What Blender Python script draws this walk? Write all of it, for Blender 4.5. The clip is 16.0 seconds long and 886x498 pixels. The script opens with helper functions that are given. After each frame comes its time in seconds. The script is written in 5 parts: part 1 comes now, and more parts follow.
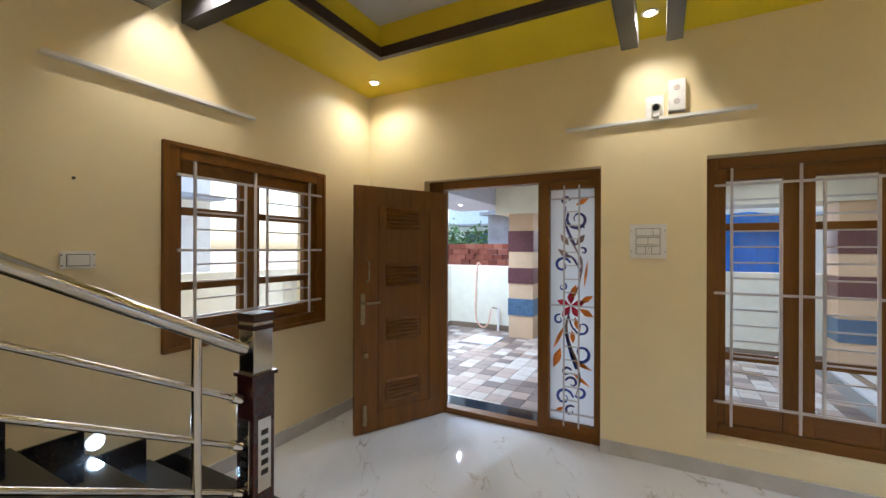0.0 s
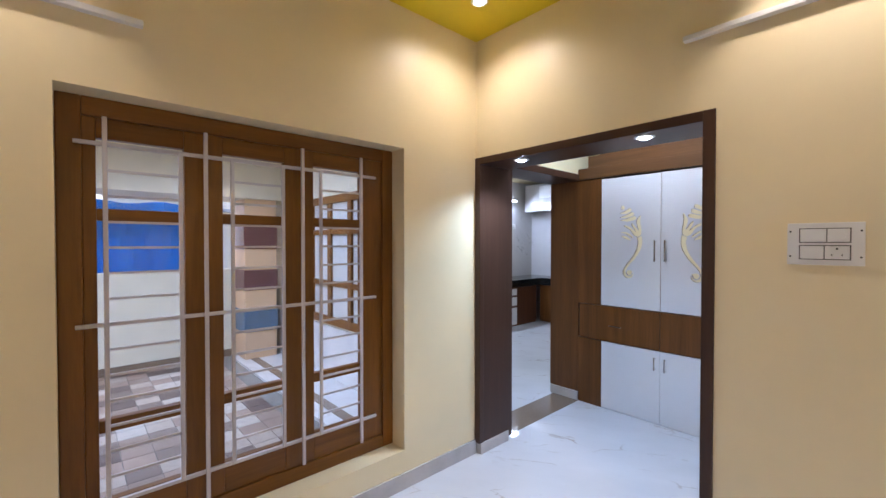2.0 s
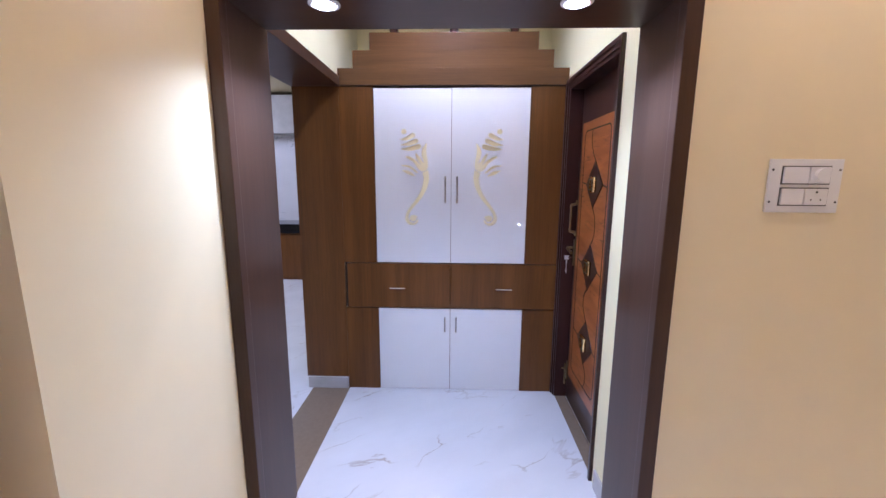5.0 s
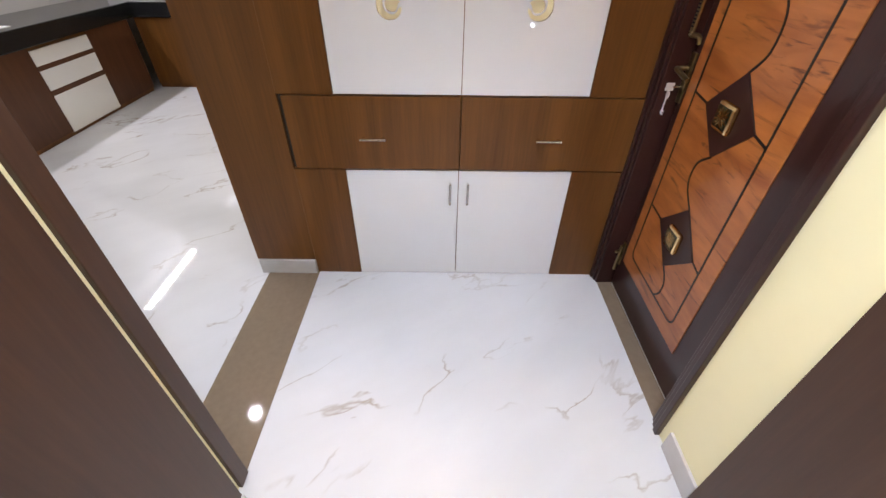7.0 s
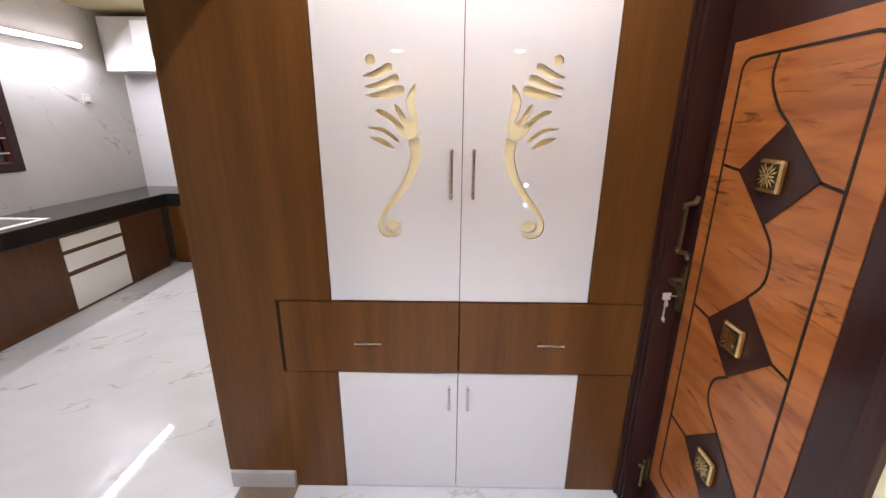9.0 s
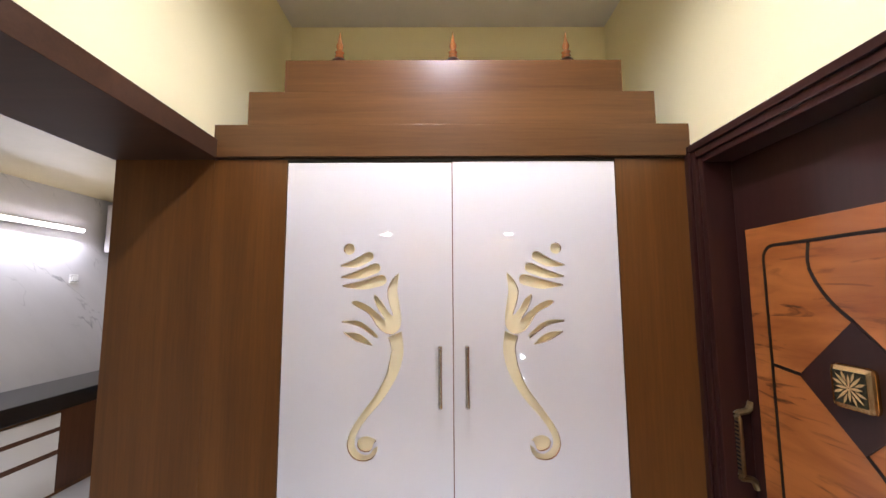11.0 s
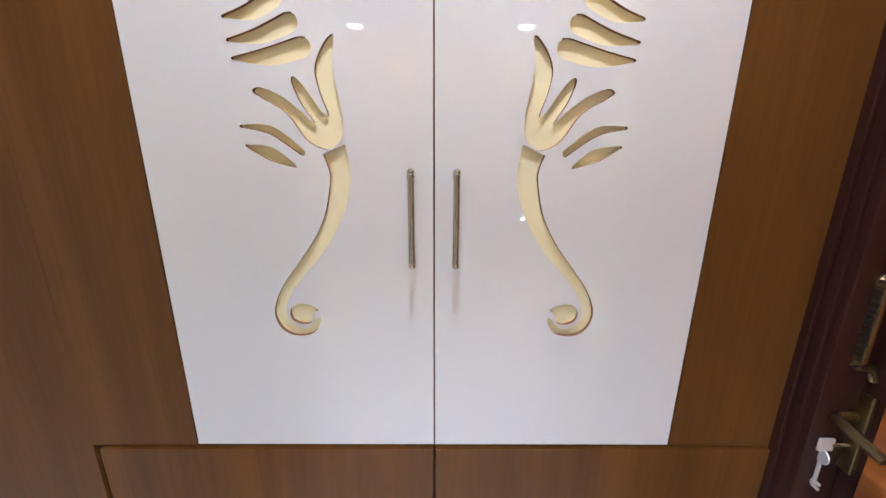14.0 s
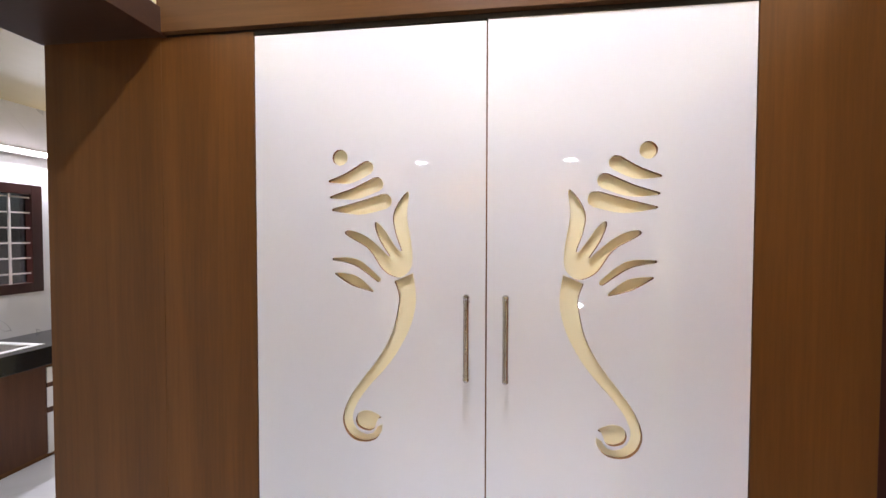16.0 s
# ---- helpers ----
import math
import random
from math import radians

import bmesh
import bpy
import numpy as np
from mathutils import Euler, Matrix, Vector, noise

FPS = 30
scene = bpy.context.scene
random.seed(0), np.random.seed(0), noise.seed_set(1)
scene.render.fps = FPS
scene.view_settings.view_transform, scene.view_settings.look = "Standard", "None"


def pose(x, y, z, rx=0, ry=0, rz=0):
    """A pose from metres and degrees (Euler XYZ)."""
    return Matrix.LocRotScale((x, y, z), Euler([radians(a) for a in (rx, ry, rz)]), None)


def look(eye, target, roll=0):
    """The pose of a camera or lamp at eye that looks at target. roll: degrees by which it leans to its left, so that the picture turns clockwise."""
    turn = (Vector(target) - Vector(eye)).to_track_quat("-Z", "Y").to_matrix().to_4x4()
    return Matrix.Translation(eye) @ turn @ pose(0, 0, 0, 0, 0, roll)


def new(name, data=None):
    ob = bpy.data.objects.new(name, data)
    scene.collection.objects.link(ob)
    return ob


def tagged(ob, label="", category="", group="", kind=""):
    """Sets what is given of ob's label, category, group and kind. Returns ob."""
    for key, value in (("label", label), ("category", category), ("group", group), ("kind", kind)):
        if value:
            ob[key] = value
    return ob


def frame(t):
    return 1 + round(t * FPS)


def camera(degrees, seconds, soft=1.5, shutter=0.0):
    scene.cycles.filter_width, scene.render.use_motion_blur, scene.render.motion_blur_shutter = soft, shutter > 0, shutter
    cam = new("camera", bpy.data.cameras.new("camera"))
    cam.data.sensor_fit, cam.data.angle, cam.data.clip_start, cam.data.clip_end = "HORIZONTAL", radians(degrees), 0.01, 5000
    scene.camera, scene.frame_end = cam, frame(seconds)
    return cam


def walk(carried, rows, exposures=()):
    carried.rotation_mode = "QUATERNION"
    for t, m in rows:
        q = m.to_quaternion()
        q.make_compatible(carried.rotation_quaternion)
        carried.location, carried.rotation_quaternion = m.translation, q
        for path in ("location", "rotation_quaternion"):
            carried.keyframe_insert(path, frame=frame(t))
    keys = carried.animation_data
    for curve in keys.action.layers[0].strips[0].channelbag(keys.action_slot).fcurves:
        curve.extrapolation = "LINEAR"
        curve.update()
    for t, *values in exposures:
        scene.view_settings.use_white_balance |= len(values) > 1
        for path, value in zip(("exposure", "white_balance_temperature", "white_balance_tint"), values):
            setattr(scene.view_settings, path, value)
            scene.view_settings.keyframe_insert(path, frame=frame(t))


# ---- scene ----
cam = camera(95.0, 16.0)
EXPO = [(0, 1.30, 5500, 6), (1, 1.30, 5550, 8), (1.5, 1.34, 6450, 13), (1.9, 1.38, 5450, 17), (3.5, 1.5, 5500, 27), (5, 1.62, 5480, 31), (7.4, 1.92, 7150, 20), (10, 1.93, 6950, 26), (12.5, 1.54, 6500, 22), (14.5, 1.92, 6550, 20), (16, 1.84, 6700, 23)]
PATH = [
    (0, (1.066, 1.477, 1.464), (0.118, 3.239, 1.464), 0.2),
    (0.5, (1.097, 1.555, 1.486), (0.707, 3.516, 1.466), 0.0),
    (1, (1.155, 1.815, 1.476), (1.401, 3.8, 1.451), -0.0),
    (1.5, (1.304, 2.174, 1.5), (2.138, 3.991, 1.469), -0.0),
    (2, (1.379, 2.625, 1.503), (2.722, 4.107, 1.473), 0.0),
    (2.5, (1.554, 3.038, 1.493), (3.245, 4.107, 1.462), 0.3),
    (3, (1.732, 3.421, 1.492), (3.618, 4.084, 1.459), 0.3),
    (3.5, (1.908, 3.701, 1.51), (3.875, 4.06, 1.468), 0.3),
    (4, (2.062, 3.794, 1.514), (4.052, 3.976, 1.445), 0.3),
    (4.5, (2.113, 3.838, 1.515), (4.105, 3.937, 1.364), 0.4),
    (5, (2.2, 3.855, 1.521), (4.168, 3.917, 1.171), 0.3),
    (5.2, (2.284, 3.838, 1.514), (4.224, 3.912, 1.035), 0.4),
    (7.5, (3.462, 3.969, 1.461), (4.99, 3.957, 0.17), 0.7),
    (8, (3.498, 3.969, 1.535), (5.159, 3.97, 0.422), 0.5),
    (8.5, (3.491, 3.951, 1.576), (5.291, 3.968, 0.706), 0.4),
    (9, (3.459, 3.939, 1.609), (5.37, 3.96, 1.018), 0.4),
    (9.5, (3.445, 3.932, 1.638), (5.419, 3.951, 1.313), 0.2),
    (10, (3.459, 3.939, 1.635), (5.457, 3.949, 1.546), 0.2),
    (10.2, (3.48, 3.941, 1.662), (5.48, 3.941, 1.652), 0.0),
    (12.3, (4.136, 3.887, 1.694), (6.111, 3.906, 2.009), 0.2),
    (12.5, (4.162, 3.89, 1.698), (6.155, 3.891, 1.859), 0.1),
    (13, (4.202, 3.878, 1.639), (6.199, 3.871, 1.518), 0.3),
    (13.5, (4.21, 3.873, 1.594), (6.172, 3.868, 1.205), 0.4),
    (14, (4.206, 3.876, 1.586), (6.127, 3.867, 1.03), 0.3),
    (14.5, (4.176, 3.884, 1.606), (6.097, 3.869, 1.05), 0.3),
    (15, (4.11, 3.88, 1.646), (6.064, 3.895, 1.218), 0.2),
    (15.5, (4.073, 3.878, 1.643), (6.06, 3.95, 1.428), 0.1),
    (16, (4.091, 3.869, 1.639), (6.074, 4.129, 1.584), 0.1),
]
walk(cam, [(t, look(eye, target, roll)) for t, eye, target, roll in PATH], EXPO)
from mathutils.geometry import delaunay_2d_cdt

# ---------------------------------------------------------------- world and large lights
world = bpy.data.worlds.new("sky")
scene.world = world
world.use_nodes = True
wn = world.node_tree
sky = wn.nodes.new("ShaderNodeTexSky")
sky.sky_type, sky.sun_disc, sky.sun_elevation, sky.sun_rotation = "NISHITA", False, math.radians(50), math.radians(-40)
sky.dust_density = 3.0
wn.nodes["Background"].inputs["Strength"].default_value = 0.15
wn.links.new(sky.outputs[0], wn.nodes["Background"].inputs["Color"])


def lamp(name, kind, at, target, power, color, size=0.1, angle=120, blend=0.6, size_y=None):
    data = bpy.data.lights.new(name, kind)
    data.energy, data.color = power, color
    if kind == "SPOT":
        data.spot_size, data.spot_blend, data.shadow_soft_size = math.radians(angle), blend, size
    elif kind == "AREA":
        data.shape, data.size = "RECTANGLE", size
        data.size_y = size_y or size
    elif kind == "SUN":
        data.angle = math.radians(size)
    else:
        data.shadow_soft_size = size
    ob = new(name, data)
    ob.matrix_world = look(at, target)
    return ob


lamp("sun", "SUN", (-20, 24, 30), (0, 0, 0), 5.0, (1.0, 0.97, 0.94), size=120)

WARM, COOL = (1.0, 0.83, 0.64), (0.66, 0.83, 1.0)
CEIL = 2.92

# ---------------------------------------------------------------- materials
MATS = {}


def nodes_of(name):
    m = bpy.data.materials.new(name)
    m.use_nodes = True
    MATS[name] = m
    n = m.node_tree.nodes
    return m, n, m.node_tree.links, n["Principled BSDF"]


def coords(n, l, scale=(1, 1, 1), world_space=True):
    g = n.new("ShaderNodeNewGeometry") if world_space else n.new("ShaderNodeTexCoord")
    mp = n.new("ShaderNodeMapping")
    mp.inputs["Scale"].default_value = scale
    l.new(g.outputs["Position" if world_space else "Object"], mp.inputs["Vector"])
    return mp.outputs[0]


def ramp(n, l, src, stops):
    r = n.new("ShaderNodeValToRGB")
    e = r.color_ramp.elements
    while len(e) < len(stops):
        e.new(0.5)
    for k, (p, c) in enumerate(stops):
        e[k].position, e[k].color = p, (*c, 1)
    l.new(src, r.inputs[0])
    return r.outputs[0]


def mottle(n, l, vec, scale, detail=4, rough=0.55, distortion=0.0):
    t = n.new("ShaderNodeTexNoise")
    t.inputs["Scale"].default_value, t.inputs["Detail"].default_value = scale, detail
    t.inputs["Roughness"].default_value, t.inputs["Distortion"].default_value = rough, distortion
    l.new(vec, t.inputs["Vector"])
    return t.outputs[0]


def bump(n, l, b, src, strength, dist=0.002):
    k = n.new("ShaderNodeBump")
    k.inputs["Strength"].default_value, k.inputs["Distance"].default_value = strength, dist
    l.new(src, k.inputs["Height"])
    l.new(k.outputs[0], b.inputs["Normal"])


def shade(c, f):
    return tuple(min(1, v * f) for v in c)


def surface(name, color, rough=0.5, metal=0.0, vary=0.06, scale=6.0, grain=120.0, relief=0.1, coat=0.0, spec=0.5):
    """Plain painted or cast surface with soft mottling and fine relief."""
    m, n, l, b = nodes_of(name)
    v = coords(n, l)
    big = mottle(n, l, v, scale, 5)
    l.new(ramp(n, l, big, [(0.3, shade(color, 1 - vary)), (0.7, shade(color, 1 + vary))]), b.inputs["Base Color"])
    b.inputs["Roughness"].default_value, b.inputs["Metallic"].default_value = rough, metal
    b.inputs["Coat Weight"].default_value, b.inputs["Coat Roughness"].default_value = coat, 0.02
    b.inputs["Specular IOR Level"].default_value = spec
    bump(n, l, b, mottle(n, l, v, grain, 3), relief, 0.001)
    return m


def timber(name, dark, light, stretch, rough=0.35, coat=0.0, scale=1.0, fig=0.6, wave=True):
    """Wood with grain drawn out along one axis; stretch is the texture scale on x, y and z."""
    m, n, l, b = nodes_of(name)
    v = coords(n, l, stretch)
    a = mottle(n, l, v, 1.0 * scale, 6, 0.6, fig)
    c = mottle(n, l, v, 9.0 * scale, 4, 0.6, 0.2)
    mx = n.new("ShaderNodeMath")
    mx.operation, mx.inputs[1].default_value = "MULTIPLY_ADD", 0.3
    l.new(c, mx.inputs[0])
    mul = n.new("ShaderNodeMath")
    mul.operation, mul.inputs[1].default_value = "MULTIPLY", 0.7
    l.new(a, mul.inputs[0])
    l.new(mul.outputs[0], mx.inputs[2])
    l.new(ramp(n, l, mx.outputs[0], [(0.32, dark), (0.5, tuple((p + q) / 2 for p, q in zip(dark, light))), (0.66, light)]), b.inputs["Base Color"])
    b.inputs["Roughness"].default_value, b.inputs["Specular IOR Level"].default_value = rough, 0.35
    b.inputs["Coat Weight"].default_value, b.inputs["Coat Roughness"].default_value = coat, 0.12
    bump(n, l, b, c, 0.08, 0.001)
    return m


def marble(name, base, vein, scale=0.8, rough=0.04, width=0.018, turn=(0, 0, 0), stretch=(1, 1, 1)):
    """Polished stone; veins are drawn out along the turned x axis."""
    m, n, l, b = nodes_of(name)
    v = coords(n, l, stretch)
    v.node.vector_type, v.node.inputs["Location"].default_value = "TEXTURE", (3.3, 1.6, 0.4)
    v.node.inputs["Rotation"].default_value = [math.radians(a) for a in turn]
    w = mottle(n, l, v, scale * 1.25, 5, 0.5, 0.5)
    sub = n.new("ShaderNodeMath")
    sub.operation, sub.inputs[1].default_value = "SUBTRACT", 0.5
    l.new(w, sub.inputs[0])
    ab = n.new("ShaderNodeMath")
    ab.operation = "ABSOLUTE"
    l.new(sub.outputs[0], ab.inputs[0])
    line = ramp(n, l, ab.outputs[0], [(0.0, (1, 1, 1)), (width, (0, 0, 0))])
    gate = ramp(n, l, mottle(n, l, v, scale * 1.7, 2), [(0.51, (0, 0, 0)), (0.65, (1, 1, 1))])
    mu = n.new("ShaderNodeMath")
    mu.operation = "MULTIPLY"
    l.new(line, mu.inputs[0])
    l.new(gate, mu.inputs[1])
    cloud = ramp(n, l, mottle(n, l, v, scale * 1.3, 5), [(0.35, shade(base, 0.93)), (0.65, base)])
    mix = n.new("ShaderNodeMix")
    mix.data_type = "RGBA"
    l.new(mu.outputs[0], mix.inputs["Factor"])
    l.new(cloud, mix.inputs["A"])
    mix.inputs["B"].default_value = (*vein, 1)
    l.new(mix.outputs["Result"], b.inputs["Base Color"])
    b.inputs["Roughness"].default_value = rough
    return m


def glowing(name, color, strength):
    m, n, l, b = nodes_of(name)
    b.inputs["Base Color"].default_value = (*color, 1)
    b.inputs["Emission Color"].default_value = (*color, 1)
    b.inputs["Emission Strength"].default_value = strength
    return m


def glass(name, tint=(1, 1, 1)):
    m, n, l, b = nodes_of(name)
    t = n.new("ShaderNodeBsdfTransparent")
    t.inputs[0].default_value = (*tint, 1)
    g = n.new("ShaderNodeBsdfGlossy")
    g.inputs["Roughness"].default_value = 0.01
    f = n.new("ShaderNodeLayerWeight")
    f.inputs["Blend"].default_value = 0.5
    p5, gl = n.new("ShaderNodeMath"), n.new("ShaderNodeMath")
    p5.operation, p5.inputs[1].default_value = "POWER", 5.0
    gl.operation, gl.inputs[1].default_value, gl.inputs[2].default_value = "MULTIPLY_ADD", 0.9, 0.04
    l.new(f.outputs["Facing"], p5.inputs[0])
    l.new(p5.outputs[0], gl.inputs[0])
    mx = n.new("ShaderNodeMixShader")
    l.new(gl.outputs[0], mx.inputs[0])
    l.new(t.outputs[0], mx.inputs[1])
    l.new(g.outputs[0], mx.inputs[2])
    l.new(mx.outputs[0], n["Material Output"].inputs["Surface"])
    return m


def varied(name, colors, rough=0.6, island=False):
    """One colour a piece, drawn at random from a few."""
    m, n, l, b = nodes_of(name)
    o = n.new("ShaderNodeNewGeometry" if island else "ShaderNodeObjectInfo")
    r = n.new("ShaderNodeValToRGB")
    r.color_ramp.interpolation = "CONSTANT"
    e = r.color_ramp.elements
    while len(e) < len(colors):
        e.new(0.5)
    for k, c in enumerate(colors):
        e[k].position, e[k].color = k / len(colors), (*c, 1)
    l.new(o.outputs["Random Per Island" if island else "Random"], r.inputs[0])
    mot = mottle(n, l, coords(n, l), 14, 5)
    mix = n.new("ShaderNodeMix")
    mix.data_type, mix.blend_type = "RGBA", "MULTIPLY"
    mix.inputs["Factor"].default_value = 0.5
    l.new(r.outputs[0], mix.inputs["A"])
    l.new(ramp(n, l, mot, [(0.3, (0.6, 0.6, 0.6)), (0.7, (1, 1, 1))]), mix.inputs["B"])
    l.new(mix.outputs["Result"], b.inputs["Base Color"])
    b.inputs["Roughness"].default_value = rough
    bump(n, l, b, mot, 0.2, 0.002)
    return m


PAINT = surface("cream wall paint", (0.80, 0.68, 0.43), 0.40, vary=0.03, scale=2.5, grain=220, relief=0.06)
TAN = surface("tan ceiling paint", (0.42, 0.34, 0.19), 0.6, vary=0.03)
PALE = surface("pale cream paint", (0.82, 0.74, 0.46), 0.5, vary=0.03, scale=2.5, grain=220, relief=0.06)
YELLOW = surface("mustard ceiling paint", (0.72, 0.57, 0.0), 0.45, vary=0.03, scale=3)
WHITE_CEIL = surface("white ceiling paint", (0.72, 0.70, 0.68), 0.6, vary=0.03)
LAM = timber("brown laminate", (0.094, 0.034, 0.008), (0.172, 0.067, 0.016), (14, 14, 0.7), 0.34)
LAM_H = timber("brown laminate lengthwise", (0.080, 0.033, 0.011), (0.150, 0.067, 0.023), (14, 0.7, 16), 0.3)
TRIM = timber("dark brown laminate", (0.040, 0.018, 0.010), (0.066, 0.031, 0.018), (16, 16, 0.8), 0.36)
TRIM_H = timber("dark brown laminate crosswise", (0.040, 0.018, 0.010), (0.066, 0.031, 0.018), (16, 0.8, 16), 0.36)
TEAK = timber("varnished teak", (0.115, 0.042, 0.003), (0.215, 0.084, 0.007), (12, 12, 0.8), 0.38, 0.1)
TEAK_X = timber("varnished teak lengthwise", (0.115, 0.042, 0.003), (0.215, 0.084, 0.007), (0.8, 12, 14), 0.38, 0.1)
MAHOG = timber("dark mahogany polish", (0.022, 0.007, 0.006), (0.040, 0.013, 0.011), (10, 10, 0.8), 0.28, 0.2)


def figured_veneer(name):
    """Orange veneer: smooth honey ground with clustered dark streaks along the grain."""
    m, n, l, b = nodes_of(name)
    v = coords(n, l, (1.5, 1.0, 7.0))
    ground = ramp(n, l, mottle(n, l, v, 1.6, 5, 0.55, 0.9), [(0.32, (0.27, 0.072, 0.016)), (0.68, (0.47, 0.155, 0.038))])
    streak = ramp(n, l, mottle(n, l, coords(n, l, (2.6, 1.0, 19.0)), 1.5, 4, 0.55, 1.6), [(0.56, (0, 0, 0)), (0.66, (1, 1, 1))])
    where = ramp(n, l, mottle(n, l, v, 0.9, 3, 0.5, 0.5), [(0.42, (0.15, 0.15, 0.15)), (0.6, (1, 1, 1))])
    mu, mix = n.new("ShaderNodeMath"), n.new("ShaderNodeMix")
    mu.operation, mix.data_type = "MULTIPLY", "RGBA"
    l.new(streak, mu.inputs[0])
    l.new(where, mu.inputs[1])
    l.new(mu.outputs[0], mix.inputs["Factor"])
    l.new(ground, mix.inputs["A"])
    mix.inputs["B"].default_value = (0.085, 0.020, 0.006, 1)
    l.new(mix.outputs["Result"], b.inputs["Base Color"])
    b.inputs["Roughness"].default_value, b.inputs["Coat Weight"].default_value = 0.3, 0.3
    b.inputs["Coat Roughness"].default_value = 0.1
    bump(n, l, b, streak, 0.05, 0.001)
    return m


VENEER = figured_veneer("figured orange veneer")
MARBLE = marble("white marble tile", (0.66, 0.66, 0.68), (0.40, 0.35, 0.31), 0.9, 0.03, 0.012, (0, 0, -55), (0.72, 0.32, 1))
WALL_TILE = marble("polished wall tile", (0.62, 0.60, 0.61), (0.28, 0.28, 0.29), 0.9, 0.06, 0.008, (0, 42, 0), (1.1, 1, 0.30))
SKIRT = surface("grey marble skirting", (0.50, 0.48, 0.47), 0.15, vary=0.1)
STRIP = surface("brown granite strip", (0.21, 0.155, 0.11), 0.04, vary=0.06, scale=40)
BLACK = surface("black granite", (0.012, 0.012, 0.013), 0.07, vary=0.3, scale=60)
STEEL = surface("polished steel", (0.62, 0.60, 0.57), 0.13, 1.0, vary=0.02, relief=0.02)
CHROME = surface("chrome", (0.75, 0.74, 0.72), 0.08, 1.0, vary=0.01, relief=0.0)
BRASS = surface("antique brass", (0.30, 0.23, 0.12), 0.32, 1.0, vary=0.2, scale=40)
GOLD = surface("bright brass", (0.86, 0.62, 0.30), 0.20, 1.0, vary=0.1, scale=50)
LACQ = surface("white gloss laminate", (0.75, 0.74, 0.75), 0.02, vary=0.015, scale=3, relief=0.0, coat=1.0)
INLAY = surface("cream inlay board", (0.93, 0.84, 0.55), 0.45, vary=0.04)
MDF = surface("cut board edge", (0.26, 0.12, 0.035), 0.7, vary=0.15, scale=60)
PLASTIC = surface("white plastic", (0.76, 0.75, 0.74), 0.3, vary=0.02)
BARS = surface("pale enamelled steel", (0.55, 0.50, 0.50), 0.35, vary=0.05)
DARK = surface("dark hole", (0.015, 0.013, 0.012), 0.6)
NICKEL = surface("brushed nickel", (0.78, 0.76, 0.76), 0.38, 0.5, vary=0.03)
GAP = surface("grey plastic gap", (0.10, 0.095, 0.09), 0.6)
ENGRAVED = surface("engraved dark brass", (0.07, 0.07, 0.045), 0.35, 1.0, vary=0.5, scale=220, relief=0.3)
# for inlaid lines, and for strips that stand in for shade in cabinet gaps
GROOVE = surface("dark groove", (0.012, 0.006, 0.004), 0.45)
BEAM = surface("charcoal beam paint", (0.028, 0.026, 0.030), 0.4, vary=0.1)
TRAY = surface("dark brown tray moulding", (0.030, 0.014, 0.009), 0.35, vary=0.1)
GLASS = glass("clear glass")
# dark tint put in to dim the daylight behind the kitchen pane
DIMMED = glass("dimmed glass", (0.16, 0.17, 0.18))
FROST = surface("frosted white glass", (0.80, 0.80, 0.82), 0.12, vary=0.02, relief=0.0)
fnodes = FROST.node_tree.nodes
ftrans, fmix = fnodes.new("ShaderNodeBsdfTranslucent"), fnodes.new("ShaderNodeMixShader")
ftrans.inputs["Color"].default_value = (0.92, 0.94, 0.97, 1)
fmix.inputs[0].default_value = 0.6
FROST.node_tree.links.new(fnodes["Principled BSDF"].outputs[0], fmix.inputs[1])
FROST.node_tree.links.new(ftrans.outputs[0], fmix.inputs[2])
FROST.node_tree.links.new(fmix.outputs[0], fnodes["Material Output"].inputs["Surface"])
BLUE = surface("blue glass paint", (0.03, 0.07, 0.36), 0.3, vary=0.4, scale=30)
NAVY = surface("deep violet glass paint", (0.05, 0.04, 0.20), 0.3, vary=0.3, scale=30)
ORANGE = surface("orange glass paint", (0.80, 0.24, 0.03), 0.3, vary=0.3, scale=30)
ROSE = surface("crimson glass paint", (0.55, 0.01, 0.06), 0.3, vary=0.3, scale=30)
TAUPE = surface("taupe glass paint", (0.26, 0.17, 0.15), 0.3, vary=0.3, scale=30)
LIT_WARM = glowing("lit warm lens", (1.0, 0.82, 0.5), 14)
LIT_COOL = glowing("lit cool lens", (0.85, 0.93, 1.0), 16)
LIT_STEP = glowing("lit step lens", (0.85, 0.93, 1.0), 5)
LIT_TUBE = glowing("lit tube", (0.93, 0.97, 1.0), 5)
PAVING = [(0.44, 0.37, 0.32), (0.30, 0.22, 0.18), (0.13, 0.09, 0.08), (0.37, 0.27, 0.22), (0.52, 0.47, 0.43), (0.20, 0.15, 0.13)]
PAVER = varied("matt floor tile", PAVING, 0.4)
PAVER_FAR = varied("matt floor tile farther out", PAVING, 0.4, True)
GROUT = surface("grey grout", (0.20, 0.19, 0.18), 0.8)
BRICK = varied("rough red brick", [(0.30, 0.09, 0.06), (0.38, 0.13, 0.09), (0.25, 0.075, 0.055), (0.42, 0.17, 0.12)], 0.85)
WHITEWASH = surface("pale exterior paint", (0.74, 0.70, 0.58), 0.7, vary=0.05)
PEACH = surface("peach column tile", (0.62, 0.43, 0.27), 0.5, vary=0.05)
MAROON = surface("maroon column tile", (0.11, 0.035, 0.042), 0.35, vary=0.2, scale=20)
SLATE = surface("blue grey column tile", (0.07, 0.13, 0.22), 0.4, vary=0.35, scale=30)
TARP = surface("blue sheet", (0.002, 0.16, 0.68), 0.45, vary=0.15, scale=5, grain=12, relief=0.3)
